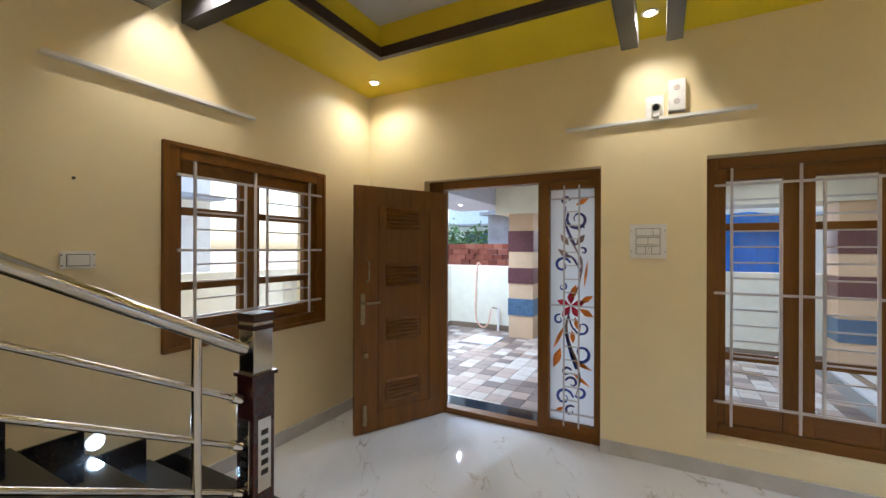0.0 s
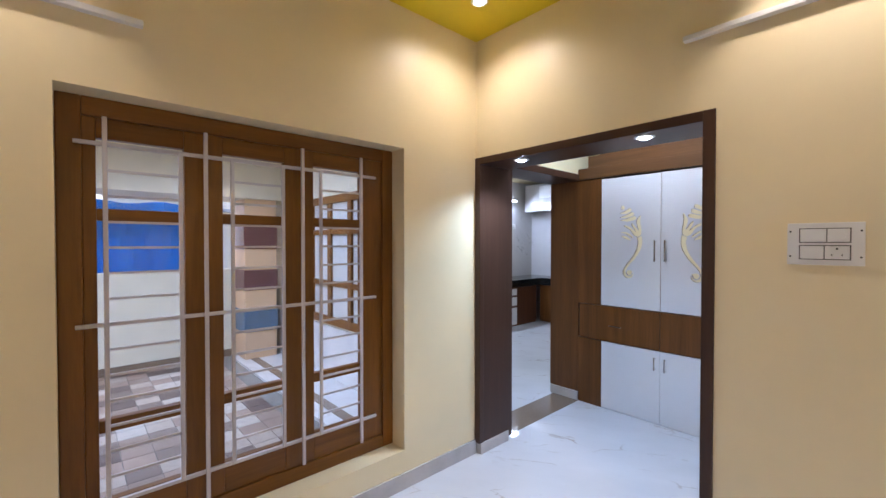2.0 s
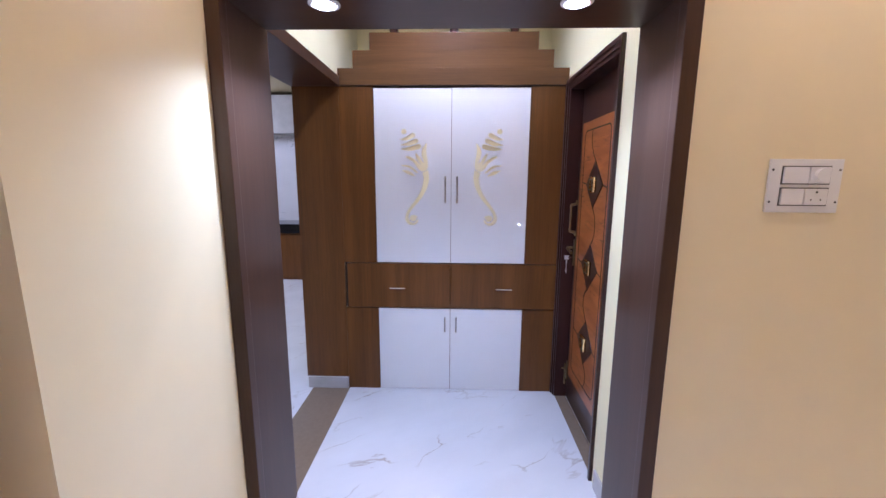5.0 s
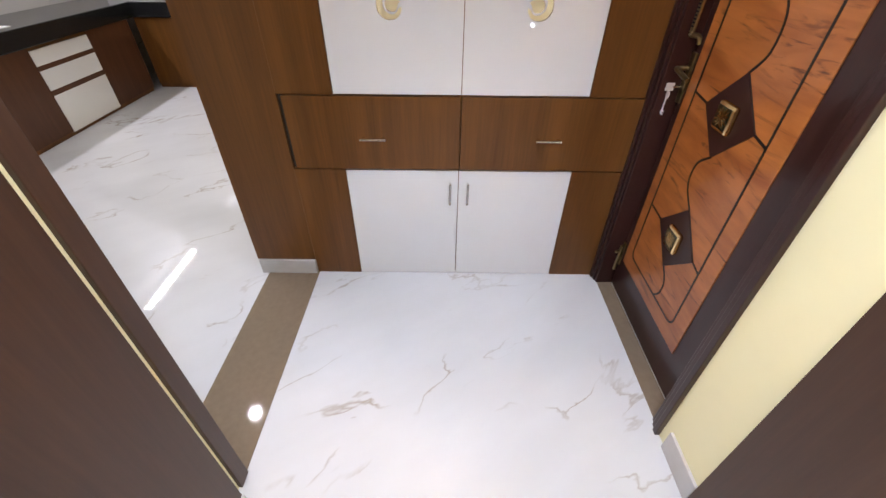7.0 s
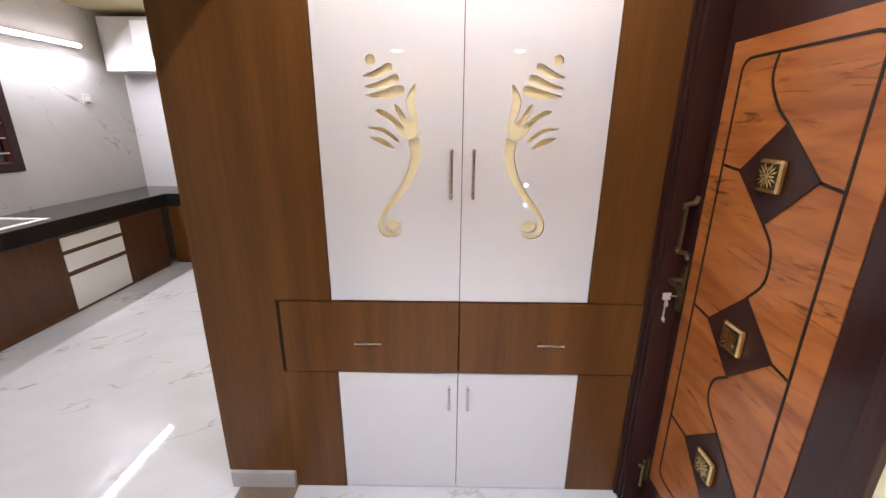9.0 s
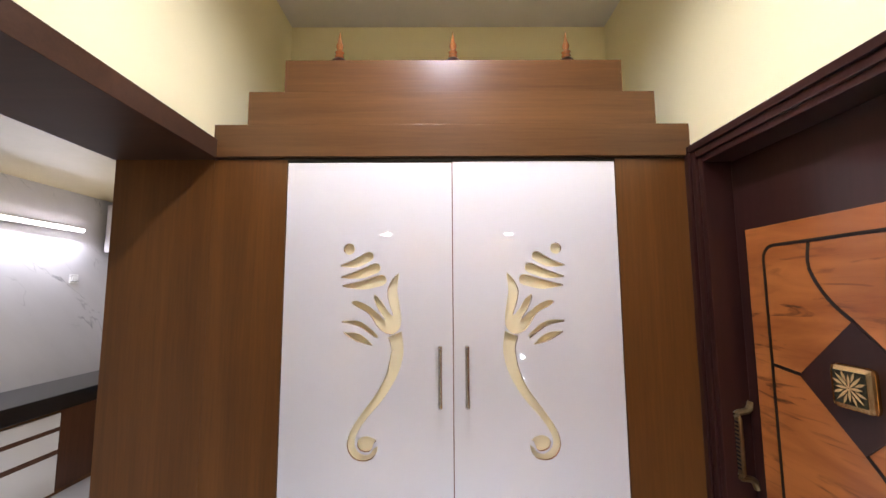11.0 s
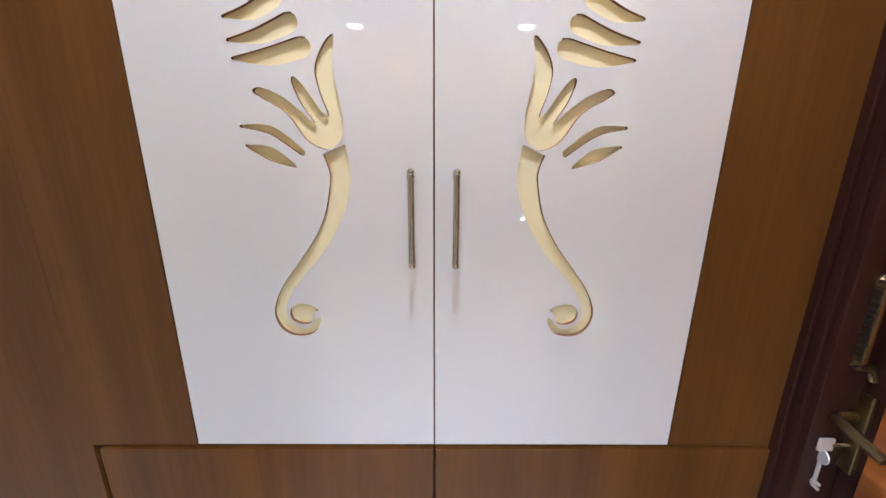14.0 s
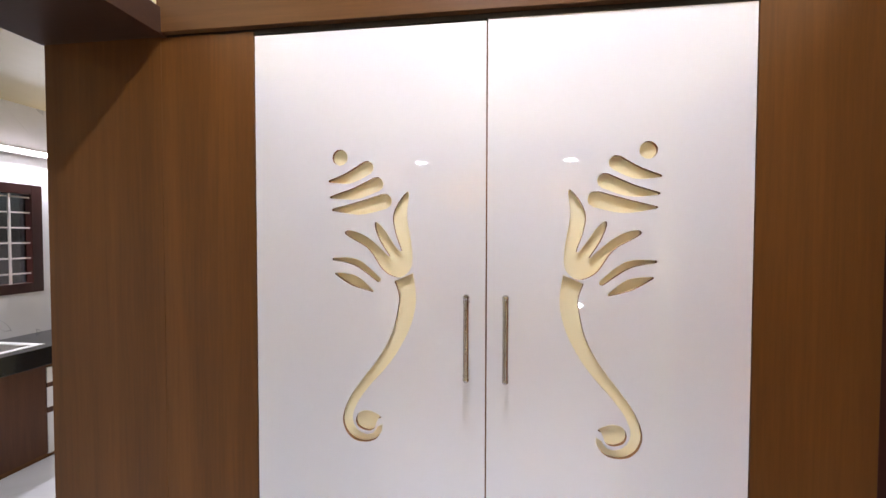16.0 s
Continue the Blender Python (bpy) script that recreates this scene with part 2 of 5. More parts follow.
LAVENDER = surface("pale lavender soffit paint", (0.62, 0.62, 0.72), 0.6)
CONCRETE = surface("bare concrete", (0.36, 0.38, 0.42), 0.85, vary=0.2, scale=3, grain=40, relief=0.4)
EARTH = surface("dry earth", (0.24, 0.19, 0.14), 0.95, vary=0.25, scale=2, grain=30, relief=0.6)
LEAF = surface("green leaves", (0.10, 0.20, 0.07), 0.6, vary=0.4, scale=9)
BARK = surface("bark", (0.12, 0.085, 0.06), 0.9, vary=0.3, scale=20)
CARPAINT = surface("silver blue car paint", (0.32, 0.42, 0.50), 0.2, 0.3, vary=0.03, coat=0.6)
RUBBER = surface("black rubber", (0.02, 0.02, 0.02), 0.7)
HOSE = surface("orange hose", (0.72, 0.42, 0.30), 0.5)


# ---------------------------------------------------------------- mesh helpers
def finish(name, bm, material, parent=None, label="", smooth=False):
    bmesh.ops.recalc_face_normals(bm, faces=bm.faces)
    me = bpy.data.meshes.new(name)
    bm.to_mesh(me)
    bm.free()
    me.materials.append(material)
    if smooth:
        me.shade_smooth()
        me.set_sharp_from_angle(angle=math.radians(40))
    ob = new(name, me)
    if parent is not None:
        ob.parent = parent
    if label:
        tagged(ob, label)
    return ob


def part(name, bm, material, parent, label="", smooth=False):
    return finish(name, bm, material, parent, label, smooth)


def add_box(bm, x0, x1, y0, y1, z0, z1, bevel=0.0):
    c = Vector(((x0 + x1) / 2, (y0 + y1) / 2, (z0 + z1) / 2))
    r = bmesh.ops.create_cube(bm, size=1, matrix=Matrix.Translation(c) @ Matrix.Diagonal((abs(x1 - x0), abs(y1 - y0), abs(z1 - z0), 1)))
    if bevel:
        es = list({e for v in r["verts"] for e in v.link_edges})
        bmesh.ops.bevel(bm, geom=es, offset=bevel, segments=2, affect="EDGES", profile=0.6)
    return bm


def boxes(*specs, bevel=0.0):
    bm = bmesh.new()
    for s in specs:
        add_box(bm, *s, bevel=bevel)
    return bm


def rod(a, b, r, seg=10):
    bm = bmesh.new()
    add_rod(bm, a, b, r, seg)
    return bm


def add_rod(bm, a, b, r, seg=10):
    a, b = Vector(a), Vector(b)
    q = (b - a).to_track_quat("Z", "Y").to_matrix().to_4x4()
    bmesh.ops.create_cone(bm, cap_ends=True, segments=seg, radius1=r, radius2=r, depth=(b - a).length, matrix=Matrix.Translation((a + b) / 2) @ q)


def lathe(profile, at, seg=20):
    """Turned shape about z from (radius, height) pairs."""
    bm = bmesh.new()
    rings = []
    for r, z in profile:
        rings.append([bm.verts.new((at[0] + max(r, 1e-4) * math.cos(k * math.tau / seg), at[1] + max(r, 1e-4) * math.sin(k * math.tau / seg), at[2] + z)) for k in range(seg)])
    for p, q in zip(rings, rings[1:]):
        for k in range(seg):
            bm.faces.new((p[k], p[(k + 1) % seg], q[(k + 1) % seg], q[k]))
    bm.faces.new(rings[0])
    bm.faces.new(rings[-1])
    return bm


def sweep(pts, r, seg=8):
    """Round tube along points."""
    bm = bmesh.new()
    pts = [Vector(p) for p in pts]
    rings = []
    for k, p in enumerate(pts):
        d = (pts[min(k + 1, len(pts) - 1)] - pts[max(k - 1, 0)]).normalized()
        m = d.to_track_quat("Z", "Y").to_matrix()
        rings.append([bm.verts.new(p + m @ Vector((r * math.cos(a * math.tau / seg), r * math.sin(a * math.tau / seg), 0))) for a in range(seg)])
    for p, q in zip(rings, rings[1:]):
        for k in range(seg):
            bm.faces.new((p[k], p[(k + 1) % seg], q[(k + 1) % seg], q[k]))
    bm.faces.new(rings[0])
    bm.faces.new(rings[-1])
    return bm


def spline(pts, steps=6, closed=False):
    """Catmull-Rom through tuples of any length."""
    out, n = [], len(pts)
    for k in range(n if closed else n - 1):
        if closed:
            p = [pts[(k + j) % n] for j in (-1, 0, 1, 2)]
        else:
            p = [pts[min(max(k + j, 0), n - 1)] for j in (-1, 0, 1, 2)]
        for s in range(steps):
            t = s / steps
            out.append(tuple(0.5 * (2 * b + (c - a) * t + (2 * a - 5 * b + 4 * c - d) * t * t + (3 * b - a - 3 * c + d) * t ** 3) for a, b, c, d in zip(*p)))
    if not closed:
        out.append(tuple(pts[-1]))
    return out


def stroke(pts, steps=6):
    """Outline of a brush stroke from (u, v, width) points."""
    c = spline(pts, steps)
    left, right = [], []
    for k, (u, v, w) in enumerate(c):
        a, b = c[max(k - 1, 0)], c[min(k + 1, len(c) - 1)]
        d = Vector((b[0] - a[0], b[1] - a[1])).normalized()
        left.append((u - d.y * w / 2, v + d.x * w / 2))
        right.append((u + d.y * w / 2, v - d.x * w / 2))
    d = Vector((c[-1][0] - c[-2][0], c[-1][1] - c[-2][1])).normalized() * c[-1][2] / 2
    e = Vector((c[0][0] - c[1][0], c[0][1] - c[1][1])).normalized() * c[0][2] / 2
    cap = lambda p, o: [(p[0] + o.x * math.cos(q) - o.y * math.sin(q), p[1] + o.x * math.sin(q) + o.y * math.cos(q)) for q in (0.9, 0.3, -0.3, -0.9)]
    return left + cap(c[-1], d) + right[::-1] + cap(c[0], e)


def group_empty(name, at, label, category, group="", kind=""):
    e = new(name)
    e.location = at
    e.empty_display_size = 0.1
    return tagged(e, label, category, group, kind)


def child(name, bm, material, parent, label="", smooth=False):
    """A part given in world places, under a parent that stands elsewhere."""
    ob = finish(name, bm, material, None, label, smooth)
    ob.parent = parent
    up = parent.matrix_basis
    if parent.parent is not None:
        up = parent.parent.matrix_basis @ parent.matrix_parent_inverse @ up
    ob.matrix_parent_inverse = up.inverted()
    return ob


def setting(name, bm, material, label, category):
    return tagged(finish(name, bm, material), label, category, kind="structure")


# ---------------------------------------------------------------- large structure
FRONT, LEFT, RIGHT, BACK = 4.61, -1.43, 3.495, -1.6     # room faces of the walls
AX, DOORSIDE, KSIDE = 3.80, 3.15, 4.62                  # alcove: rear of the wide opening, its two side walls
KBACK, KEND = 7.72, 8.52                                # kitchen: rear wall, end wall

setting("floor", boxes((LEFT - 0.2, KEND + 0.2, BACK - 0.2, FRONT + 0.02, -0.1, 0.0), (RIGHT + 0.25, KEND + 0.2, FRONT + 0.02, KBACK + 0.2, -0.1, 0.0)), MARBLE, "glossy white marble tile floor with faint grey veins", "floor")
# front wall with door and window openings
DX0, DX1, DZ = -0.811, 0.679, 2.07
WX0, WX1, WZ0, WZ1 = 1.325, 2.86, 0.235, 2.076
T = 0.24
setting("wall_front", boxes((LEFT - 0.24, DX0, FRONT, FRONT + T, -0.12, 3.3), (DX0, DX1, FRONT, FRONT + T, DZ, 3.3), (DX1, WX0, FRONT, FRONT + T, -0.12, 3.3),
        (WX0, WX1, FRONT, FRONT + T, WZ1, 3.3), (WX0, WX1, FRONT, FRONT + T, -0.12, WZ0), (WX1, RIGHT + 0.3, FRONT, FRONT + T, -0.12, 3.3)), PAINT, "cream painted front wall with door and window openings", "wall")
LY0, LY1, LZ0, LZ1 = 2.80, 3.94, 0.92, 2.02
setting("wall_left", boxes((LEFT - T, LEFT, BACK, LY0, 0, 3.3), (LEFT - T, LEFT, LY1, FRONT, 0, 3.3), (LEFT - T, LEFT, LY0, LY1, 0, LZ0), (LEFT - T, LEFT, LY0, LY1, LZ1, 3.3)), PAINT, "cream painted side wall beside the staircase", "wall")
setting("wall_back", boxes((LEFT - T, RIGHT + 0.3, BACK - T, BACK, 0, 3.3)), PAINT, "plain cream painted rear wall", "wall")
OY0, OY1, OZ = 3.152, 4.61, 2.10
setting("wall_right", boxes((RIGHT, AX, BACK, OY0, 0, 3.3), (RIGHT, AX, OY0, FRONT, OZ, 3.3)), PAINT, "cream painted wall with a wide wood-lined opening", "wall")
# alcove walls
KX0, KX1, KZ = 3.905, 4.928, 2.09
FX0, FX1, FZ = 4.05, 4.93, 2.12
setting("wall_alcove_kitchen_side", boxes((AX, KX0 - 0.05, KSIDE, KSIDE + 0.31, 0, 3.0), (KX0 - 0.05, KX1 + 0.02, KSIDE, KSIDE + 0.31, KZ + 0.06, 3.0), (KX1 + 0.02, 5.7, KSIDE, KSIDE + 0.29, 0, 3.0)), PALE, "pale cream wall over the kitchen opening", "wall")
setting("wall_alcove_door_side", boxes((AX, FX0, DOORSIDE - 0.2, DOORSIDE, 0, 3.0), (FX0, FX1, DOORSIDE - 0.2, DOORSIDE, FZ, 3.0), (FX1, 5.7, DOORSIDE - 0.2, DOORSIDE, 0, 3.0)), PALE, "pale cream wall around the carved door", "wall")
setting("wall_alcove_rear", boxes((5.5, 5.7, DOORSIDE, KSIDE, 0, 3.0)), PALE, "pale cream wall behind the cabinet", "wall")
setting("wall_behind_door", boxes((3.9, 5.2, 2.2, 2.4, 0, 2.6)), PALE, "plain wall behind the closed door", "wall")
setting("ceiling_alcove", boxes((AX, 5.7, DOORSIDE - 0.2, KSIDE + 0.3, CEIL, CEIL + 0.1)), WHITE_CEIL, "plain white alcove ceiling", "ceiling")
# kitchen shell
setting("wall_kitchen_rear", boxes((3.8, 5.9, KBACK, KBACK + 0.2, 0, 3.0), (5.9, 7.08, KBACK, KBACK + 0.2, 0, 1.18), (5.9, 7.08, KBACK, KBACK + 0.2, 2.07, 3.0), (7.08, KEND + 0.2, KBACK, KBACK + 0.2, 0, 3.0)), WALL_TILE, "glossy veined tile wall behind the kitchen counter", "wall")
setting("wall_kitchen_end", boxes((KEND, KEND + 0.2, KSIDE, KBACK, 0, 3.0)), WALL_TILE, "glossy white tiled end wall of the kitchen", "wall")
setting("wall_kitchen_side", boxes((5.7, KEND + 0.2, KSIDE, KSIDE + 0.29, 0, 3.0)), PALE, "plain cream kitchen wall", "wall")
setting("wall_kitchen_porch_side", boxes((RIGHT + 0.12, RIGHT + 0.30, FRONT + T, KBACK + 2.3, -0.12, 3.0)), WHITEWASH, "pale wall between kitchen and porch", "wall")
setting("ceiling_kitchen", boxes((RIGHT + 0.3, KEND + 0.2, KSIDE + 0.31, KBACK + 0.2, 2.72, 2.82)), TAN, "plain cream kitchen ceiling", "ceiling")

# ceiling with raised tray
TX0, TX1, TY0, TY1 = -0.845, 2.9, -0.9, 3.985
setting("ceiling", boxes((LEFT, TX0, BACK, FRONT, CEIL, CEIL + 0.25), (TX1, RIGHT, BACK, FRONT, CEIL, CEIL + 0.25), (TX0, TX1, TY1, FRONT, CEIL, CEIL + 0.25), (TX0, TX1, BACK, TY0, CEIL, CEIL + 0.25)), YELLOW, "mustard yellow painted ceiling border", "ceiling")
setting("ceiling_tray", boxes((TX0 - 0.1, TX1 + 0.1, TY0 - 0.1, TY1 + 0.1, CEIL + 0.25, CEIL + 0.32)), WHITE_CEIL, "raised white tray ceiling", "ceiling")
W = 0.05
setting("trim_tray", boxes((TX0, TX0 + W, TY0, TY1, CEIL - 0.02, CEIL + 0.06), (TX1 - W, TX1, TY0, TY1, CEIL - 0.02, CEIL + 0.06), (TX0 + W, TX1 - W, TY1 - W, TY1, CEIL - 0.02, CEIL + 0.06), (TX0 + W, TX1 - W, TY0, TY0 + W, CEIL - 0.02, CEIL + 0.06), bevel=0.006), TRAY, "dark brown moulding around the ceiling tray", "trim")

# skirting
S = 0.012
for nm, sp in (("baseboard_front", [(DX1, RIGHT, FRONT - S, FRONT, 0, 0.1)]), ("baseboard_corner", [(LEFT + S, DX0, FRONT - S, FRONT, 0, 0.1)]),
               ("baseboard_left", [(LEFT, LEFT + S, 2.96, FRONT, 0, 0.1)]), ("baseboard_right", [(RIGHT - S, RIGHT, BACK, OY0 - 0.002, 0, 0.1)]),
               ("baseboard_alcove", [(AX + 0.03, FX0 - 0.04, DOORSIDE, DOORSIDE + S, 0, 0.1)])):
    setting(nm, boxes(*sp, bevel=0.003), SKIRT, "low grey marble skirting", "skirting")
setting("trim_threshold_kitchen", boxes((3.906, 4.93, 4.615, 4.88, -0.01, 0.003)), STRIP, "polished brown granite threshold strip", "threshold")
setting("trim_threshold_front", boxes((DX0, DX1, FRONT + 0.021, 4.699, -0.1, -0.001)), MARBLE, "white marble sill strip inside the front door", "threshold")
setting("trim_threshold_door", boxes((4.05, 4.93, 3.07, 3.145, -0.01, 0.003)), STRIP, "polished brown granite strip at the door", "threshold")
setting("trim_alcove_plinth", boxes((4.912, 5.3, 4.625, 4.915, 0, 0.085), bevel=0.003), SKIRT, "grey marble plinth at the cabinet's end", "plinth")

# ---------------------------------------------------------------- openings lined with wood
lin = tagged(finish("opening_lining", boxes((RIGHT - 0.012, RIGHT + 0.03, OY0, OY0 + 0.05, 0.0, OZ), bevel=0.003), TRIM), "dark brown laminate lining of the wide opening", "door frame", kind="structure")
child("side_facing", boxes((RIGHT - 0.012, RIGHT + 0.03, OY1 - 0.048, OY1 - 0.001, 0.08, OZ), bevel=0.003), TRIM, lin)
child("head_facing", boxes((RIGHT - 0.012, RIGHT + 0.03, OY0 + 0.05, OY1 - 0.048, OZ - 0.048, OZ), bevel=0.003), TRIM_H, lin)
child("side_panel", boxes((RIGHT + 0.03, AX + 0.005, OY1 - 0.042, OY1, 0.08, OZ)), TRIM, lin)
child("side_panel", boxes((RIGHT + 0.03, AX + 0.005, OY0, OY0 + 0.045, 0.0, OZ)), TRIM, lin)
child("head_panel", boxes((RIGHT + 0.03, AX + 0.005, OY0 + 0.045, OY1 - 0.042, OZ - 0.045, OZ)), TRIM_H, lin)
child("plinth", boxes((RIGHT + 0.002, AX + 0.006, OY1 - 0.05, OY1 - 0.003, 0, 0.08), bevel=0.002), SKIRT, lin, "grey marble plinth")

kl = tagged(finish("kitchen_opening_lining", boxes((KX0 - 0.05, KX0, KSIDE - 0.012, 4.93, 0.0, KZ + 0.06), bevel=0.002), TRIM), "brown laminate lining of the kitchen opening", "door frame", kind="structure")
child("head_panel", boxes((KX0, KX1 + 0.02, KSIDE - 0.010, 4.932, KZ, KZ + 0.06), bevel=0.002), TRIM_H, kl)
child("end_panel", boxes((KX1, KX1 + 0.018, KSIDE + 0.002, 4.925, 0.085, KZ)), LAM, kl)


# ---------------------------------------------------------------- ceiling lights, beams
def downlight(x, y, z, lit, power, color, label, angle=155, blend=1.0):
    ob = group_empty("downlight", (x, y, z), label, "light", "recessed ceiling lights")
    child("rim", lathe([(0.05, -0.001), (0.05, -0.005), (0.040, -0.008), (0.034, -0.004)], (x, y, z), 24), PLASTIC, ob, smooth=True)
    child("lens", lathe([(0.030, -0.002), (0.030, -0.007), (0.024, -0.012), (0.013, -0.015), (0.001, -0.016)], (x, y, z), 24), lit, ob, "bright glowing lens", smooth=True)
    lamp("downlight_beam", "SPOT", (x, y, z - 0.05), (x, y, 0), power, color, 0.025, angle, blend)
    return ob


# the three at negative y are unseen, added as general fill for the room
for x, y, p in ((-1.15, 4.32, 11), (3.15, 4.26, 10), (1.0, 4.27, 11), (-1.13, 2.755, 11), (3.17, 2.755, 14), (1.0, -1.25, 48), (3.15, -1.2, 40), (-1.15, -1.2, 38)):
    downlight(x, y, CEIL, LIT_WARM, p, WARM, "small round recessed warm ceiling light, lit")
for y in (4.275, 3.49):
    downlight(3.575, y, OZ - 0.045, LIT_COOL, 16, COOL, "small round recessed cool white light, lit", 140, 0.8)
downlight(4.39, 3.89, CEIL, LIT_COOL, 23, (0.80, 0.89, 1.0), "small round recessed cool white light, lit", 160, 0.8)


def ceiling_beam(x0, x1, y0, y1):
    ob = finish("ceiling_beam", boxes((x0, x1, y0, y1, CEIL - 0.150, CEIL - 0.001), bevel=0.003), BEAM)
    return tagged(ob, "charcoal painted decorative ceiling beam by a downlight", "beam", "decorative ceiling beams")


for x0, x1 in ((0.828, 0.932), (1.088, 1.18)):
    ceiling_beam(x0, x1, 3.70, 4.385)
for y0, y1 in ((2.83, 2.925), (2.58, 2.68)):
    ceiling_beam(-1.394, -0.55, y0, y1)
    ceiling_beam(2.6, 3.45, y0, y1)


# ---------------------------------------------------------------- wall ledges and electrical plates
def ledge(x0, x1, y0, y1, z):
    ob = finish("wall_ledge", boxes((x0, x1, y0, y1, z - 0.012, z + 0.012), bevel=0.004), PLASTIC)
    return tagged(ob, "narrow white ledge fixed high on the wall", "ledge", "wall ledges")


ledge(0.436, 1.584, FRONT - 0.035, FRONT, 2.352)
ledge(LEFT, LEFT + 0.035, 2.225, 3.33, 2.36)
ledge(RIGHT - 0.035, RIGHT, 2.18, 3.28, 2.44)


def switch_plate(m, w, h, rows, label):
    """Plate in its own x (right) and z (up), facing -y, then set at pose m. rows: lists of module widths."""
    ob = group_empty("switch_plate", (0, 0, 0), label, "switch", "wall switches")
    child("plate", boxes((-w / 2, w / 2, -0.008, 0, -h / 2, h / 2), bevel=0.003), PLASTIC, ob)
    rh = (h * 0.80) / len(rows)
    for r, mods in enumerate(rows):
        zc = h * 0.40 - rh * (r + 0.5)
        child("groove", boxes((-w * 0.335, w * 0.335, -0.0095, -0.007, zc - rh * 0.43, zc + rh * 0.43)), GAP, ob, "dark gap around the switches")
        x = -w * 0.325
        for share, kind in mods:
            ww = w * 0.65 * share
            child("switch", boxes((x + 0.0015, x + ww - 0.0015, -0.014, -0.008, zc - rh * 0.38, zc + rh * 0.38), bevel=0.002), PLASTIC, ob)
            if kind == "knob":
                bm = bmesh.new()
                add_rod(bm, (x + ww / 2, -0.012, zc), (x + ww / 2, -0.026, zc), rh * 0.3, 18)
                child("knob", bm, PLASTIC, ob, "round dimmer knob")
            if kind == "socket":
                for dx, dz, rr in ((0, 0.22, 0.0035), (-0.2, -0.14, 0.0025), (0.2, -0.14, 0.0025)):
                    bm = bmesh.new()
                    add_rod(bm, (x + ww * (0.5 + dx), -0.013, zc + rh * dz), (x + ww * (0.5 + dx), -0.0145, zc + rh * dz), rr, 10)
                    child("socket_hole", bm, DARK, ob)
        # next module
            x += ww
    for sx in (-1, 1):
        for sz in (-0.3, 0.3):
            bm = bmesh.new()
            add_rod(bm, (sx * w * 0.455, -0.007, sz * h), (sx * w * 0.455, -0.0092, sz * h), 0.0035, 10)
            child("screw", bm, DARK, ob)
    ob.matrix_basis = m
    return ob


switch_plate(pose(0.984, FRONT, 1.522), 0.227, 0.235, [[(0.72, ""), (0.28, "knob")], [(0.5, ""), (0.5, "")], [(0.4, ""), (0.25, "socket"), (0.35, "")]], "white three-row switch plate beside the front door")
switch_plate(pose(LEFT, 2.372, 1.404, 0, 0, 90), 0.137, 0.085, [[(1.0, "")]], "small white switch plate above the stairs")
switch_plate(pose(RIGHT, 2.795, 1.499, 0, 0, -90), 0.217, 0.162, [[(0.55, ""), (0.45, "knob")], [(0.5, ""), (0.5, "socket")]], "white two-row switch and socket plate by the opening")

sock = group_empty("lamp_holder", (1.02, FRONT, 2.36), "white square plate with a round black bulb holder", "bulb holder")
child("plate", boxes((0.967, 1.077, FRONT - 0.02, FRONT, 2.365, 2.505), bevel=0.004), PLASTIC, sock)
bm = bmesh.new()
add_rod(bm, (1.03, FRONT - 0.02, 2.44), (1.03, FRONT - 0.06, 2.42), 0.03, 20)
child("collar", bm, PLASTIC, sock, smooth=True)
bm = bmesh.new()
add_rod(bm, (1.03, FRONT - 0.058, 2.421), (1.03, FRONT - 0.066, 2.417), 0.021, 20)
child("mouth", bm, DARK, sock, "dark open socket")
child("bracket", boxes((1.01, 1.05, FRONT - 0.05, FRONT - 0.02, 2.36, 2.40), bevel=0.003), PLASTIC, sock)
box2 = group_empty("junction_box", (1.153, FRONT, 2.385), "white upright plastic box with two round caps", "junction box")
child("body", boxes((1.103, 1.202, FRONT - 0.05, FRONT, 2.385, 2.590), bevel=0.005), PLASTIC, box2)
for z in (2.445, 2.535):
    child("cap", lathe([(0.02, 0), (0.02, 0.004), (0.012, 0.006), (0.006, 0.003)], (0, 0, 0), 18), BARS, box2, "round grey cap").matrix_parent_inverse = box2.matrix_basis.inverted() @ pose(1.153, FRONT - 0.05, z, 90)
child("wire", sweep(spline([(1.075, FRONT - 0.01, 2.50), (1.085, FRONT - 0.02, 2.53), (1.10, FRONT - 0.01, 2.54)], 5), 0.003, 6), PLASTIC, box2)
bm = bmesh.new()
add_rod(bm, (LEFT, 2.355, 1.8), (LEFT + 0.005, 2.355, 1.8), 0.008, 8)
tagged(finish("wall_plug", bm, DARK), "small dark plug in the wall", "wall plug")


